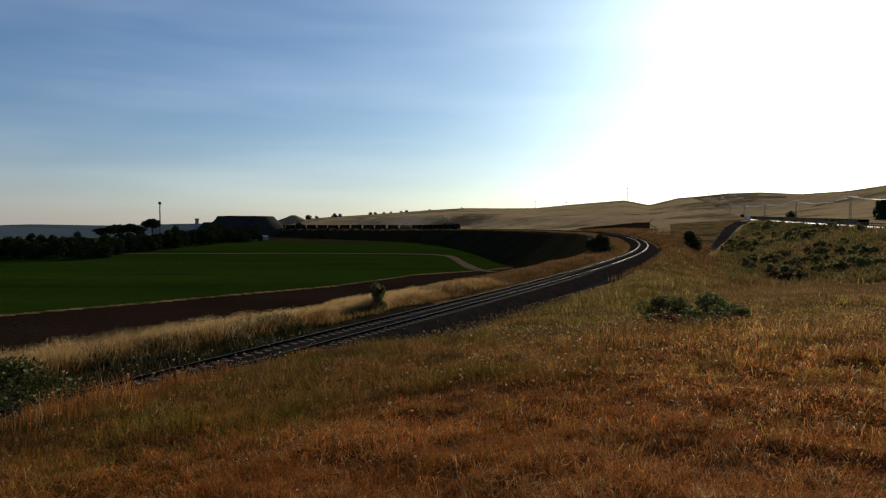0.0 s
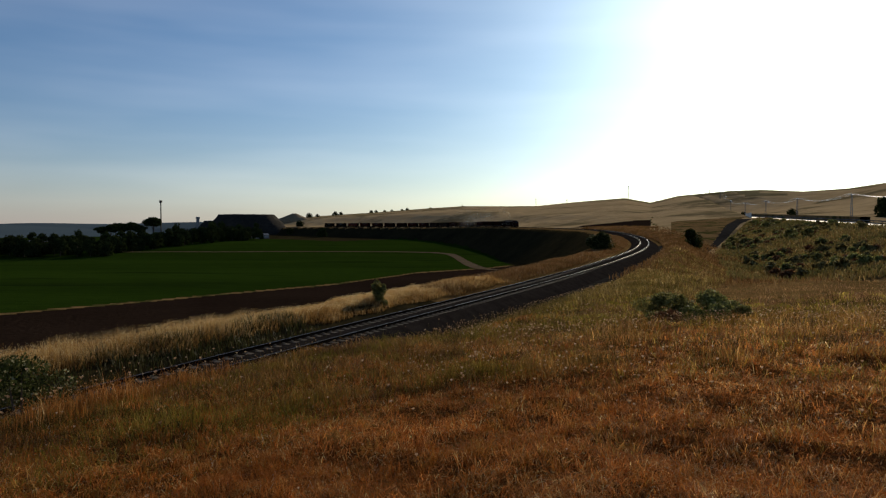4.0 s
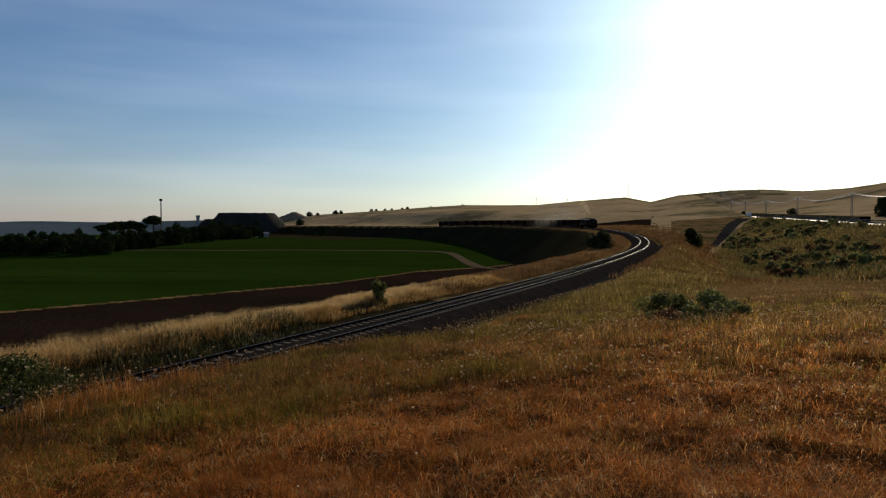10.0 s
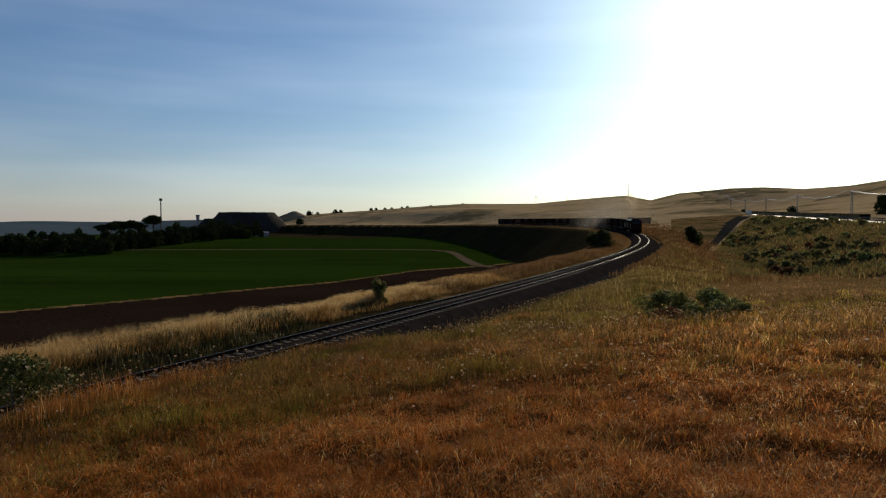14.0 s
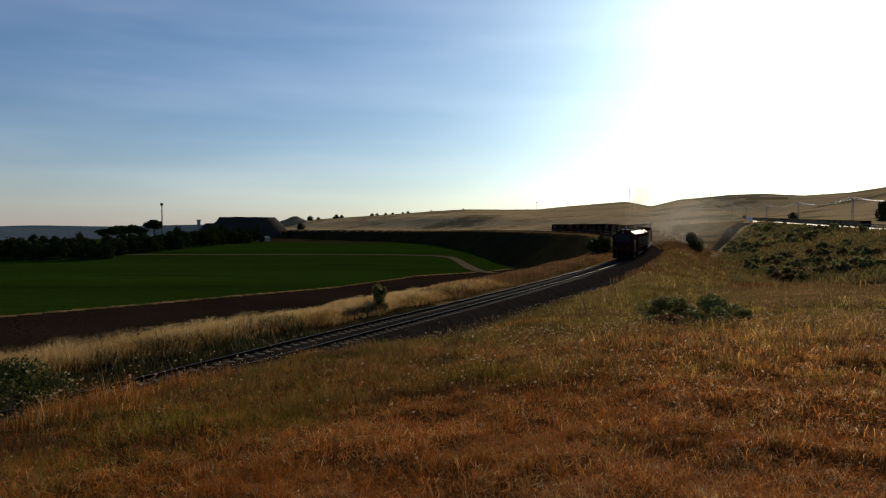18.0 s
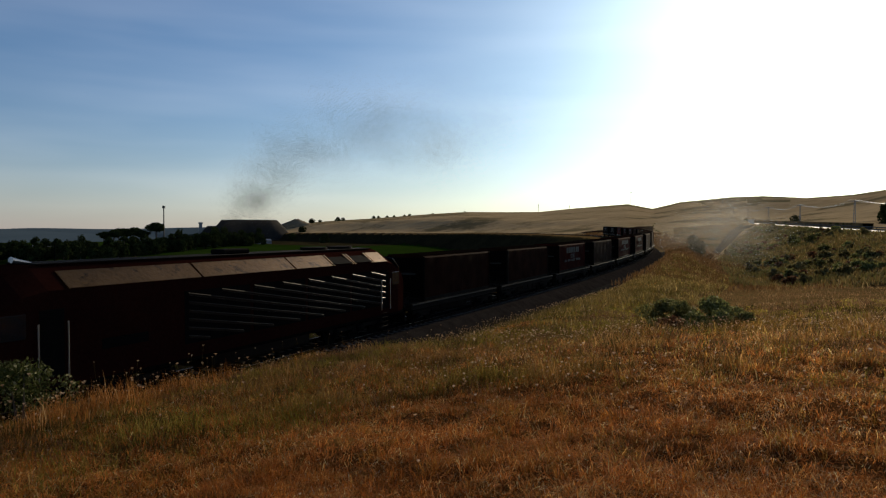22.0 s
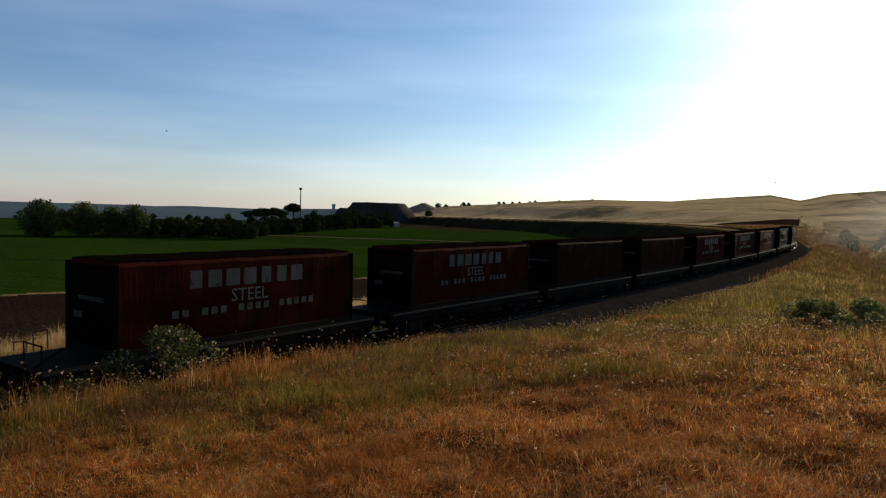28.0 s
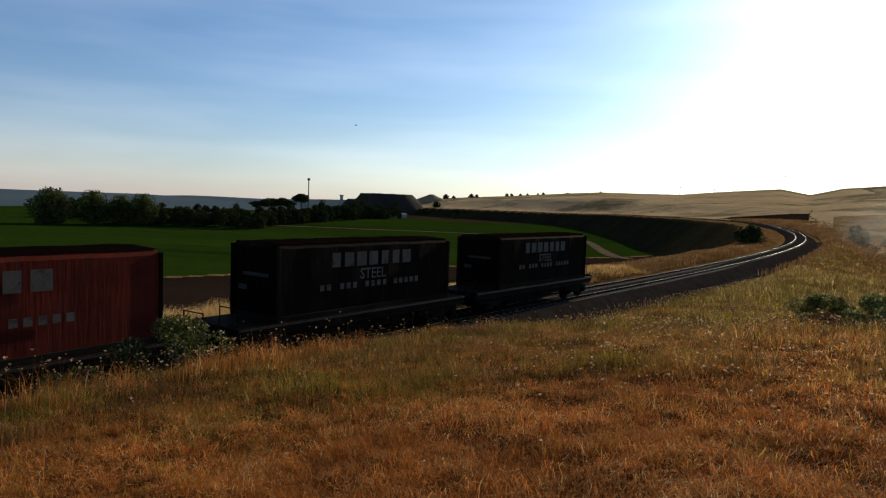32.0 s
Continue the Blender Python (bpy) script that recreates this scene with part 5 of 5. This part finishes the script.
def build_bushes():
    spots = (("bush", 21, 1.25, 2.0, 5200, .05, M_LEAF, "dark green rounded bush in dry grass", (7.6, 22.4)),
             ("bush", 22, 1.15, 2.2, 5600, .05, M_LEAF_PALE, "spreading pale green bush in dry grass", (8.15, 20.7)),
             ("bush", 23, .75, 1.0, 2400, .042, M_LEAF_PALE, "small light green bush", (7.6, 18.8)),
             ("bush", 24, .8, 1.0, 2400, .042, M_LEAF, "small dark bush at the edge of the bushes", (8.5, 19.2)),
             ("bush", 25, .95, 1.3, 1500, .06, M_LEAF_RUST, "rust brown withered weed clump", (6.5, 20.2)),
             ("bush", 26, 1.3, 3.4, 5200, .055, M_LEAF, "dark scrub in the dip beside the bushes", (9.6, 29.0)),
             ("bush", 27, 1.9, 1.6, 1900, .09, M_LEAF, "dark upright shrub in the tall oats", tuple(float(v) for v in on_line(38.5, -4.6)[:2])),
             ("bush", 28, 4.6, 7.0, 4200, .20, M_SHRUB, "round dark bush on the railway bank", tuple(float(v) for v in on_line(122.0, -7.0)[:2])),
             ("bush", 29, 4.6, 6.4, 4200, .18, M_SHRUB, "round dark bush in the dip below the road", (56.0, 153.0)),
             ("bush", 30, 1.62, 2.9, 5200, .036, M_BROWLEAF, "leafy green shrub on the brow beside the track", tuple(float(v) for v in on_line(7.2, 6.2)[:2])),
             ("bush", 31, 1.0, 1.8, 2600, .04, M_BROWLEAF, "low dark green shrub on the brow", tuple(float(v) for v in on_line(5.6, 5.2)[:2])))
    for name, seed, tall, wide, leaves, size, m, label, (x, y) in spots:
        far = seed in (28, 29)
        plant(make_bush(name, seed, tall, wide, leaves, size, m, label, .6 if far else 1.0), x, y, .9 if far else .1)
    # scrub over the road bank
    rng = np.random.default_rng(5)
    kinds = [make_bush("scrub_bush", 40 + k, t, w, 330, .25, m, lab) for k, (t, w, m, lab) in enumerate(((1.5, 2.6, M_SCRUBLEAF, "dull olive scrub bush on the road bank"), (1.1, 2.2, M_LEAF_PALE, "pale green scrub bush on the road bank"), (1.9, 3.4, M_LEAF, "large dark scrub bush on the road bank"), (.9, 1.9, M_LEAF_RUST, "withered brown scrub bush on the road bank")))]
    first, n = set(), 0
    while n < 230:
        u, w = rng.uniform(-75, 150), -7.5 - 28 * rng.uniform(0, 1) ** .8
        x, y = ROAD_AT + u * ROAD_DIR + w * np.array((ROAD_DIR[1], -ROAD_DIR[0]))
        if ripple(np.array([x]), np.array([y]), 8.0)[0] + rng.uniform(-.5, .5) < -.05 or x / y < float(np.interp(y, (150, 200, 240, 310), (.405, .417, .438, .467))):
            continue
        k = int(rng.choice(4, p=(.42, .22, .08, .28)))
        ob = kinds[k] if k not in first else copy_thing(kinds[k], Matrix.Identity(4))
        first.add(k)
        tagged(ob, group="scrub on the road bank")
        plant(ob, float(x), float(y), .15, float(rng.uniform(0, 360)), float(rng.uniform(.7, 1.35)))
        n += 1
    # bushes up the field edge
    for k in range(7):
        plant(copy_thing(kinds[k % 2], Matrix.Identity(4)), *along_view(.309 + .004 * math.sin(k), 250 + 24 * k), .15, 40 * k, .55)


def build_trees():
    rng = np.random.default_rng(3)
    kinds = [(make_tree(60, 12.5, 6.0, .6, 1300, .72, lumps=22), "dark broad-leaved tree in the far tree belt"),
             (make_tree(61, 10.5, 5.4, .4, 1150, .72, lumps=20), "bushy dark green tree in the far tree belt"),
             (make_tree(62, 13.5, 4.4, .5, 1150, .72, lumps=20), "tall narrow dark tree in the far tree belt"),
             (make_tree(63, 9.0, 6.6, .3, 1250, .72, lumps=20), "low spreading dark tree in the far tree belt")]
    used = set()

    def put(k, x, y, big, label="", group="trees of the far belt", sink=.3):
        ob = kinds[k][0] if k not in used else copy_thing(kinds[k][0], Matrix.Identity(4))
        used.add(k)
        tagged(ob, label or kinds[k][1], "tree", group)
        plant(ob, x, y, sink, float(rng.uniform(0, 360)), big)

    # belt along the far edge of the green field, two or three deep
    for row, (lift, count) in enumerate(((0, 46), (16, 46), (40, 40))):
        for k in range(count):
            t = -.86 + .60 * (k + rng.uniform(-.3, .3)) / count
            edge = float(np.interp(t, (-.86, -.65, -.50, -.40, -.31, -.24), (372, 352, 360, 425, 490, 525)))
            if row == 0 and t < -.72:
                continue
            put(int(rng.integers(0, 4)), *along_view(t, edge + lift + rng.uniform(-6, 9)), float(rng.uniform(.58, .95)) * (1.15 if t > -.40 else 1.0))
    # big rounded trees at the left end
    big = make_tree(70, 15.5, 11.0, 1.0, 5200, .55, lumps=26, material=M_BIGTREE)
    tagged(big, "large rounded dark green tree at the field edge", "tree", "round field trees")
    plant(big, -285, 323, 2.0, 0, 1.3)
    for x, y, b in ((-266, 338, 1.15), (-254, 345, 1.0), (-242, 348, 1.08)):
        plant(tagged(copy_thing(big, Matrix.Identity(4)), "rounded dark tree beside the larger one", "tree", "round field trees"), x, y, .3, 77 * b, b)
    # umbrella pines on the skyline
    pine = make_tree(71, 17.0, 7.4, 11.4, 2200, .7, .8, 24)
    tagged(pine, "umbrella pine with a flat dark crown", "tree", "skyline pines")
    plant(pine, *along_view(-.425, 470))
    for t, d, b in ((-.487, 462, .86), (-.472, 470, .90), (-.458, 474, .93), (-.446, 466, .82), (-.502, 470, .74), (-.480, 480, .88)):
        plant(tagged(copy_thing(pine, Matrix.Identity(4)), "broad umbrella pine in a group", "tree", "skyline pines"), *along_view(t, d), 2.6 * b, 300 * b, b)
    plant(tagged(copy_thing(pine, Matrix.Identity(4)), "small round-topped pine on the skyline", "tree", "skyline pines"), *along_view(-.345, 640), .3, 10, .62)
    # scattered trees on the ridge and slopes
    for t, d, b in ((-.364, 640, .75), (-.196, 820, .8), (-.184, 840, .5), (-.158, 900, .75), (-.150, 905, .6), (-.105, 1000, .55), (-.098, 1000, .5), (-.085, 1010, .45), (-.075, 1015, .42), (-.060, 1020, .42), (-.052, 1020, .5), (-.018, 1060, .4), (.029, 1080, .4), (-.176, 560, .95), (-.21, 640, .8), (-.225, 600, .7), (.512, 425, .62), (.652, 300, 1.1), (.664, 306, 1.2), (.441, 545, .4)):
        put(3 if b < .9 else 1, *along_view(t, d), b, "lone dark tree on the dry slope", "trees on the dry slopes", 2.6 * b)
    for k in range(22):
        put(1, *along_view(.150 + .12 * k / 26 + rng.uniform(-.002, .002), 1085), float(rng.uniform(.10, .2)), "small bush on the ridge line", "bushes on the ridge")


build_grass()
build_grass_layers()
build_bank_grass()
build_seed_heads()
build_bushes()
build_trees()


# ---- far things ----
M_HEAP = surface("dark_spoil", (.022, .020, .018), (.05, .044, .038), .05, .5, .95, bump=.6, world_space=True, spec=.05)
M_SANDY = surface("sandy_spoil", (.20, .145, .085), (.36, .27, .17), .05, .5, .95, bump=.4, world_space=True, spec=.05)
M_CONCRETE = surface("weathered_concrete", (.26, .25, .235), (.42, .41, .385), .4, 5, .85, bump=.3, wear=(.18, .17, .15))
# concrete whitened to make up for shade on the parapet's near side
M_WHITENED = surface("whitened_concrete", (.58, .56, .52), (.78, .76, .71), .4, 5, .9, bump=.2)
M_GALV = surface("galvanised_steel", (.16, .165, .17), (.30, .305, .31), 1, 9, .45, .6, bump=.1)
M_MAST = surface("weathered_mast", (.05, .048, .045), (.10, .095, .09), 1, 9, .8, 0, bump=.1, spec=.1)
M_RUST = surface("rusty_pipe", (.09, .045, .025), (.20, .10, .05), 3, 20, .8, .2, bump=.3)
M_ASPHALT = surface("worn_asphalt", (.045, .045, .047), (.085, .084, .084), .2, 6, .68, bump=.12, world_space=True, spec=.4)
M_WIRE = surface("bright_wire", (.5, .5, .5), (.65, .65, .65), 1, 5, .3, .9, bump=0)


def heap(name, tangent, depth, long, deep, tall, top_share, material, label):
    rng = random.Random(name + label)
    rings = []
    for f, h in [(1 + (top_share - 1) * k / 5 + rng.uniform(-.012, .012), tall * k / 5 - (3 if k == 0 else 0)) for k in range(6)] + [(top_share * .5, tall * 1.015)]:
        rings.append([(long * f * math.cos(a) * rng.uniform(.96, 1.04), deep * f * math.sin(a) * rng.uniform(.94, 1.06), h + rng.uniform(-.02, .02) * tall) for a in np.linspace(0, 2 * math.pi, 40, endpoint=False)])
    ob = part(name, loft(rings), material, None, label, smooth_shade=True)
    x, y = along_view(tangent, depth)
    ob.matrix_world = pose(x, y, float(ground_z([x], [y])[0]), 0, 0, math.degrees(math.atan2(-x, y)))
    return tagged(ob, label, "spoil heap")


def pole_at(name, tangent, depth, tall, r, label, arm=0.0):
    x, y = along_view(tangent, depth)
    t = thing(name, label, "pole", at=pose(x, y, float(ground_z([x], [y])[0]), 0, 0, 0))
    part("shaft", rods(((0, 0, -.5), (0, 0, tall), r * 1.3, r), seg=6), M_MAST, t)
    part("head", boxed(-r * 2.2, r * 2.2, -r * 2.2, r * 2.2, tall, tall + r * 5) if not arm else boxed(-arm, arm, -r, r, tall - 1.6, tall - 1.2), M_MAST, t)
    return t


def road_place(u, w):
    x, y = ROAD_AT + u * ROAD_DIR + w * np.array((ROAD_DIR[1], -ROAD_DIR[0]))
    return float(x), float(y)


def road_strip(name, w0, w1, lift, u0, u1, material, label, kind="structure", tall=0.0):
    u = np.arange(u0, u1 + .1, 6.0)
    prof = ((w0, lift), (w1, lift)) if not tall else ((w0, lift), (w0, lift + tall), (w1, lift + tall), (w1, lift))
    v = []
    for w, h in prof:
        p = ROAD_AT + u[:, None] * ROAD_DIR + w * np.array((ROAD_DIR[1], -ROAD_DIR[0]))
        v.append(np.c_[p, road_z(u) - .25 + h])
    v = np.stack(v, 1)
    n, k = v.shape[:2]
    me = bpy.data.meshes.new(name)
    me.vertices.add(n * k)
    me.vertices.foreach_set("co", v.astype(np.float32).ravel())
    i, j = np.meshgrid(np.arange(n - 1), np.arange(k - 1), indexing="ij")
    set_faces(me, np.stack([i * k + j, i * k + j + 1, (i + 1) * k + j + 1, (i + 1) * k + j], -1).reshape(-1, 4)[:, ::-1])
    me.materials.append(material)
    return tagged(new(name, me), label, "road", kind=kind)


def build_far_things():
    heap("spoil_hill", -.288, 620, 42, 28, 18.0, .58, M_HEAP, "long dark flat-topped spoil heap")
    heap("spoil_hill", -.218, 700, 19, 14, 7.0, .12, M_SANDY, "small pale pointed spoil heap")
    heap("spoil_hill", -.335, 640, 20, 16, 12, .45, M_HEAP, "lower dark shoulder of spoil")
    pole_at("lighting_mast", -.4135, 480, 27, .35, "slim lighting mast above the trees")
    x, y = along_view(-.3595, 650)
    tower = thing("water_tower", "small pale farm tower among trees", "tower", at=pose(x, y, float(ground_z([x], [y])[0]), 0, 0, 20))
    part("shaft", boxed(-1.5, 1.5, -1.5, 1.5, -1, 14.0, bevel=.1), M_CONCRETE, tower)
    part("cap", boxed(-1.9, 1.9, -1.9, 1.9, 14.0, 15.6, bevel=.1), M_CONCRETE, tower)
    for k, (t, d, w) in enumerate(((-.345, 500, 13), (-.300, 525, 10), (-.268, 535, 12), (-.600, 430, 16))):
        x, y = along_view(t, d)
        shed = thing("farm_shed", "low pale farm shed at the field edge", "shed", "farm sheds", pose(x, y, float(ground_z([x], [y])[0]), 0, 0, 15 * k))
        part("walls", boxed(-w / 2, w / 2, -3, 3, -.5, 2.6), M_CONCRETE, shed)
        part("roof", loft([[(sx * (w / 2 + .3), -3.4, 2.6), (sx * (w / 2 + .3), 0, 3.8), (sx * (w / 2 + .3), 3.4, 2.6), (sx * (w / 2 + .3), 0, 3.6)] for sx in (-1, 1)]), M_GALV, shed, "grey sheet roof")
    for t, d, tall, arm in ((.272, 1080, 26, 0), (.1365, 1090, 13, 0), (.182, 1100, 9, 0), (.391, 1100, 12, 0), (.419, 1100, 14, 2.2), (.465, 1100, 7, 0)):
        pole_at("ridge_mast", t, d, tall, .3, "thin mast standing on the ridge", arm)
    road_strip("road", -4.6, 4.6, .06, -330, 620, M_ASPHALT, "worn asphalt road on its bank")
    for w in (-4.2, 4.2):
        road_strip("road_line", w - .08, w + .08, .075, -330, 560, M_LOCO_WHITE, "white edge line of the road")
    # guard rails on posts
    post = boxed(-.05, .05, -.07, .07, -.3, .72)
    pme = bpy.data.meshes.new("post")
    post.to_mesh(pme)
    post.free()
    pme.materials.append(M_MAST)
    for w in (-5.4, 5.4):
        rail = road_strip("guard_rail", w - .03, w + .03, .45, -150, 330, M_MAST, "weathered guard rail along the road", "", .31)
        for u in np.arange(-148, 328, 8.0):
            ob = new("post", pme)
            ob.parent = rail
            ob.matrix_world = pose(*road_place(u, w), float(road_z(u)) - .25, 0, 0, 0)
    road_strip("roadside_bank", 10.5, 13.5, -.5, 60, 330, M_SCRUB, "low dry earth bank beyond the road", "structure", 1.9)
    x, y = road_place(176, -7.4)
    par = thing("bridge_parapet", "pale concrete bridge parapet at the road edge", "parapet", at=pose(x, y, float(road_z(176)), 0, 0, -17))
    part("wall", boxed(-.3, .3, -8.5, 8.5, -3.2, 1.9, bevel=.05), M_WHITENED, par)
    part("coping", boxed(-.42, .42, -8.7, 8.7, 1.9, 2.12, bevel=.04), M_WHITENED, par)
    # pole line beyond the road
    tops = []
    for k in range(7):
        u = 8 + 99 * k
        x, y = road_place(u, 20)
        z = float(ground_z([x], [y])[0])
        t = thing("power_pole", "lattice steel power pole with a short crossarm", "pole", "power line poles", pose(x, y, z, 0, 0, -17))
        for a in (-1, 1):
            for b in (-1, 1):
                part("leg", rods(((a * .42, b * .42, -.4), (a * .16, b * .16, 10.2), .07), seg=4), M_GALV, t)
        bm = bmesh.new()
        for j in range(9):
            h0, h1 = j * 1.13, (j + 1) * 1.13
            f0, f1 = .42 - .0255 * h0, .42 - .0255 * h1
            for s in (-1, 1):
                rod(bm, (-f0 * s, f0, h0), (f1 * s, f1, h1), .035, seg=4)
                rod(bm, (f0, f0 * s, h0), (f1, -f1 * s, h1), .035, seg=4)
        part("bracing", bm, M_GALV, t)
        part("crossarm", boxed(-1.5, 1.5, -.08, .08, 9.6, 9.78), M_GALV, t)
        for a in (-1.3, 0, 1.3):
            part("insulator", rods(((a, 0, 9.78), (a, 0, 10.25), .06, .09), seg=6), M_CONCRETE, t)
        tops.append((x, y, z + 10.25))
    for side in (-1.3, 0, 1.3):
        bm = bmesh.new()
        pts = []
        for a, b in zip(tops, tops[1:]):
            for j in range(8):
                q = j / 8
                sag = -2.2 * 4 * q * (1 - q)
                pts.append(Vector((a[0] + (b[0] - a[0]) * q + side * .957, a[1] + (b[1] - a[1]) * q - side * .287, a[2] + (b[2] - a[2]) * q + sag)))
        for a, b in zip(pts, pts[1:]):
            rod(bm, a, b, .035, seg=5)
        tagged(part("overhead_wire", bm, M_WIRE, None), "thin overhead wire slung between power poles", "wire", "overhead wires")
    # bent pipe frame on the far verge
    x, y = -16.9, 19.3
    f = thing("pipe_frame", "rusty bent pipe frame standing in the oats", "pipe frame", at=pose(x, y, float(ground_z([x], [y])[0]) - .1, 0, 0, 40))
    part("hoop", rods(((-.2, 0, 0), (-.2, 0, 1.25), .028), ((-.2, 0, 1.25), (.2, 0, 1.32), .028), ((.2, 0, 1.32), (.2, 0, 0), .028)), M_RUST, f)
    part("low_hoop", rods(((-.75, .1, 0), (-.75, .1, .95), .028), ((-.75, .1, .95), (-.4, .1, .95), .028), ((-.4, .1, .95), (-.4, .1, 0), .028)), M_RUST, f)
    part("tie_bar", rods(((-.75, .1, .5), (.2, 0, .5), .018)), M_RUST, f)


build_far_things()


# ---- exhaust smoke, fresh and left hanging, in rigid pieces of many tiny flecks ----
def mist_mat(name, dark, light, solid):
    """Flecks of drifting soot: each lets most of the light straight past."""
    m = blade_mat(name, ((0, dark), (1, light)), glow=.6, gloss=0, forward=.55)
    n, l = m.node_tree.nodes, m.node_tree.links
    clear, mx = n.new("ShaderNodeBsdfTransparent"), n.new("ShaderNodeMixShader")
    mx.inputs[0].default_value = solid
    lit = n["Material Output"].inputs[0].links[0].from_socket
    l.new(clear.outputs[0], mx.inputs[1])
    l.new(lit, mx.inputs[2])
    l.new(mx.outputs[0], n["Material Output"].inputs[0])
    return m


M_SMOKE = mist_mat("exhaust_smoke", (.30, .25, .18), (.50, .42, .31), .16)
# sunlit smoke that lingers at the bend
M_PALE_SMOKE = mist_mat("pale_smoke", (.30, .285, .26), (.44, .42, .39), .15)
PUFFS = []


def fleck_cloud(seed, radius, count, size, material, tall=.75, long=1.0):
    rng = np.random.default_rng(seed)
    lumps = rng.normal(0, .42, (9, 3)) * radius
    at = lumps[rng.integers(0, 9, count)] + rng.normal(0, .30, (count, 3)) * radius
    at[:, 2] *= tall
    at[:, 0] *= long
    u, v = rng.normal(0, 1, (2, count, 3))
    u /= np.linalg.norm(u, axis=1, keepdims=True)
    v = np.cross(u, v)
    v /= np.linalg.norm(v, axis=1, keepdims=True)
    sz = size * rng.uniform(.5, 1.5, (count, 1))
    q = np.stack([at - u * sz, at + v * sz, at + u * sz, at - v * sz], 1).reshape(-1, 3)
    i = np.arange(count)[:, None] * 4
    return leaf_mesh("smoke_puff", q, NO3, i + np.array([[0, 1, 2, 3]]), material)


def build_smoke():
    # one rigid cloud of flecks for each age of the plume, drawn out along the line
    ages = [.03 * 1.36 ** k for k in range(12)]
    for k, age in enumerate(ages):
        gap = age * .36
        reach = .70 + 2.9 * age ** .72
        up = 4.9 + 3.6 * (1 - math.exp(-age / .12)) + 2.6 * age ** .7
        size, long = .010 + .004 * age, max(1.0, 21.7 * gap * .85 / reach)
        layers = 1.6 * (.92 - .80 * min(1, age / 1.25) ** .7)
        count = int(layers * 3.1 * (.62 * reach) ** 2 * long / size ** 2)
        me = fleck_cloud(100 + k, reach, count, size, M_SMOKE, .85, long)
        ob = tagged(new("smoke_puff", me), "thin brown exhaust smoke trailing the locomotive", "smoke", "exhaust plume")
        PUFFS.append((ob, age, up))


build_smoke()
HAZE = []


def build_haze():
    for k, (s, right, up, reach, layers) in enumerate(((150, 14, 4.5, 11, 1.2), (118, 12, 2.5, 9, .8), (190, 20, 7.0, 14, 1.2))):
        size = .036
        count = int(layers * 3.1 * (.62 * reach) ** 2 / size ** 2)
        ob = tagged(new("smoke_haze", fleck_cloud(120 + k, reach, count, size, M_PALE_SMOKE, .6)), "thin pale smoke left hanging at the bend", "dust", "dust at the bend")
        HAZE.append((ob, s, right, up))


build_haze()


def build_bird():
    bird = thing("bird", "small dark bird in flight", "bird")
    bm = rods(((-.28, 0, 0), (.12, 0, .02), .03, .075), ((.12, 0, .02), (.3, 0, .04), .06, .015), seg=8)
    part("body", bm, M_BLACK, bird)
    for side in (-1, 1):
        part("wing", loft([[(-.1, side * .05, .03), (.12, side * .05, .03), (.12, side * .05, .05), (-.1, side * .05, .05)], [(-.16, side * .55, .16), (-.02, side * .55, .16), (-.02, side * .55, .17), (-.16, side * .55, .17)]]), M_BLACK, bird)
    return bird


BIRD = build_bird()


build_sleepers()


def motions():
    for ob, behind in RIDES:
        rows = []
        for t in np.arange(0, 32.01, 1.0):
            rows.append((float(t), line_pose(train_at(t, behind))))
        walk(ob, rows)
    for ob, age, up in PUFFS:
        rows = []
        for t in np.arange(0, 32.01, 1.0):
            s = train_at(t - age, 12.0)
            x, y, z = (float(v) for v in on_line(s, 1.3 * age, up))
            rows.append((float(t), pose(x, y, z, 0, 0, math.degrees(float(np.interp(s, LINE_S, LINE_A))))))
        walk(ob, rows)
    for ob, at, right, up in HAZE:
        rows = []
        for t in np.arange(0, 32.01, 1.0):
            s = max(at - 1.2 * max(0.0, t - 20), train_at(t - 1.6, 30))
            x, y, z = (float(v) for v in on_line(s, right * float(smooth(t, 13, 22)) + .5 * max(0.0, t - 22), up))
            rows.append((float(t), pose(x, y, z, 0, 0, 1.5 * t)))
        walk(ob, rows)
    walk(BIRD, [(t, pose(-81 + 8.2 * (t - 28), 126 + 4.0 * (t - 28), 20.5 + .35 * (t - 28), 0, 0, 26)) for t in (0.0, 8.0, 16.0, 24.0, 28.0, 30.0, 32.0)])


motions()
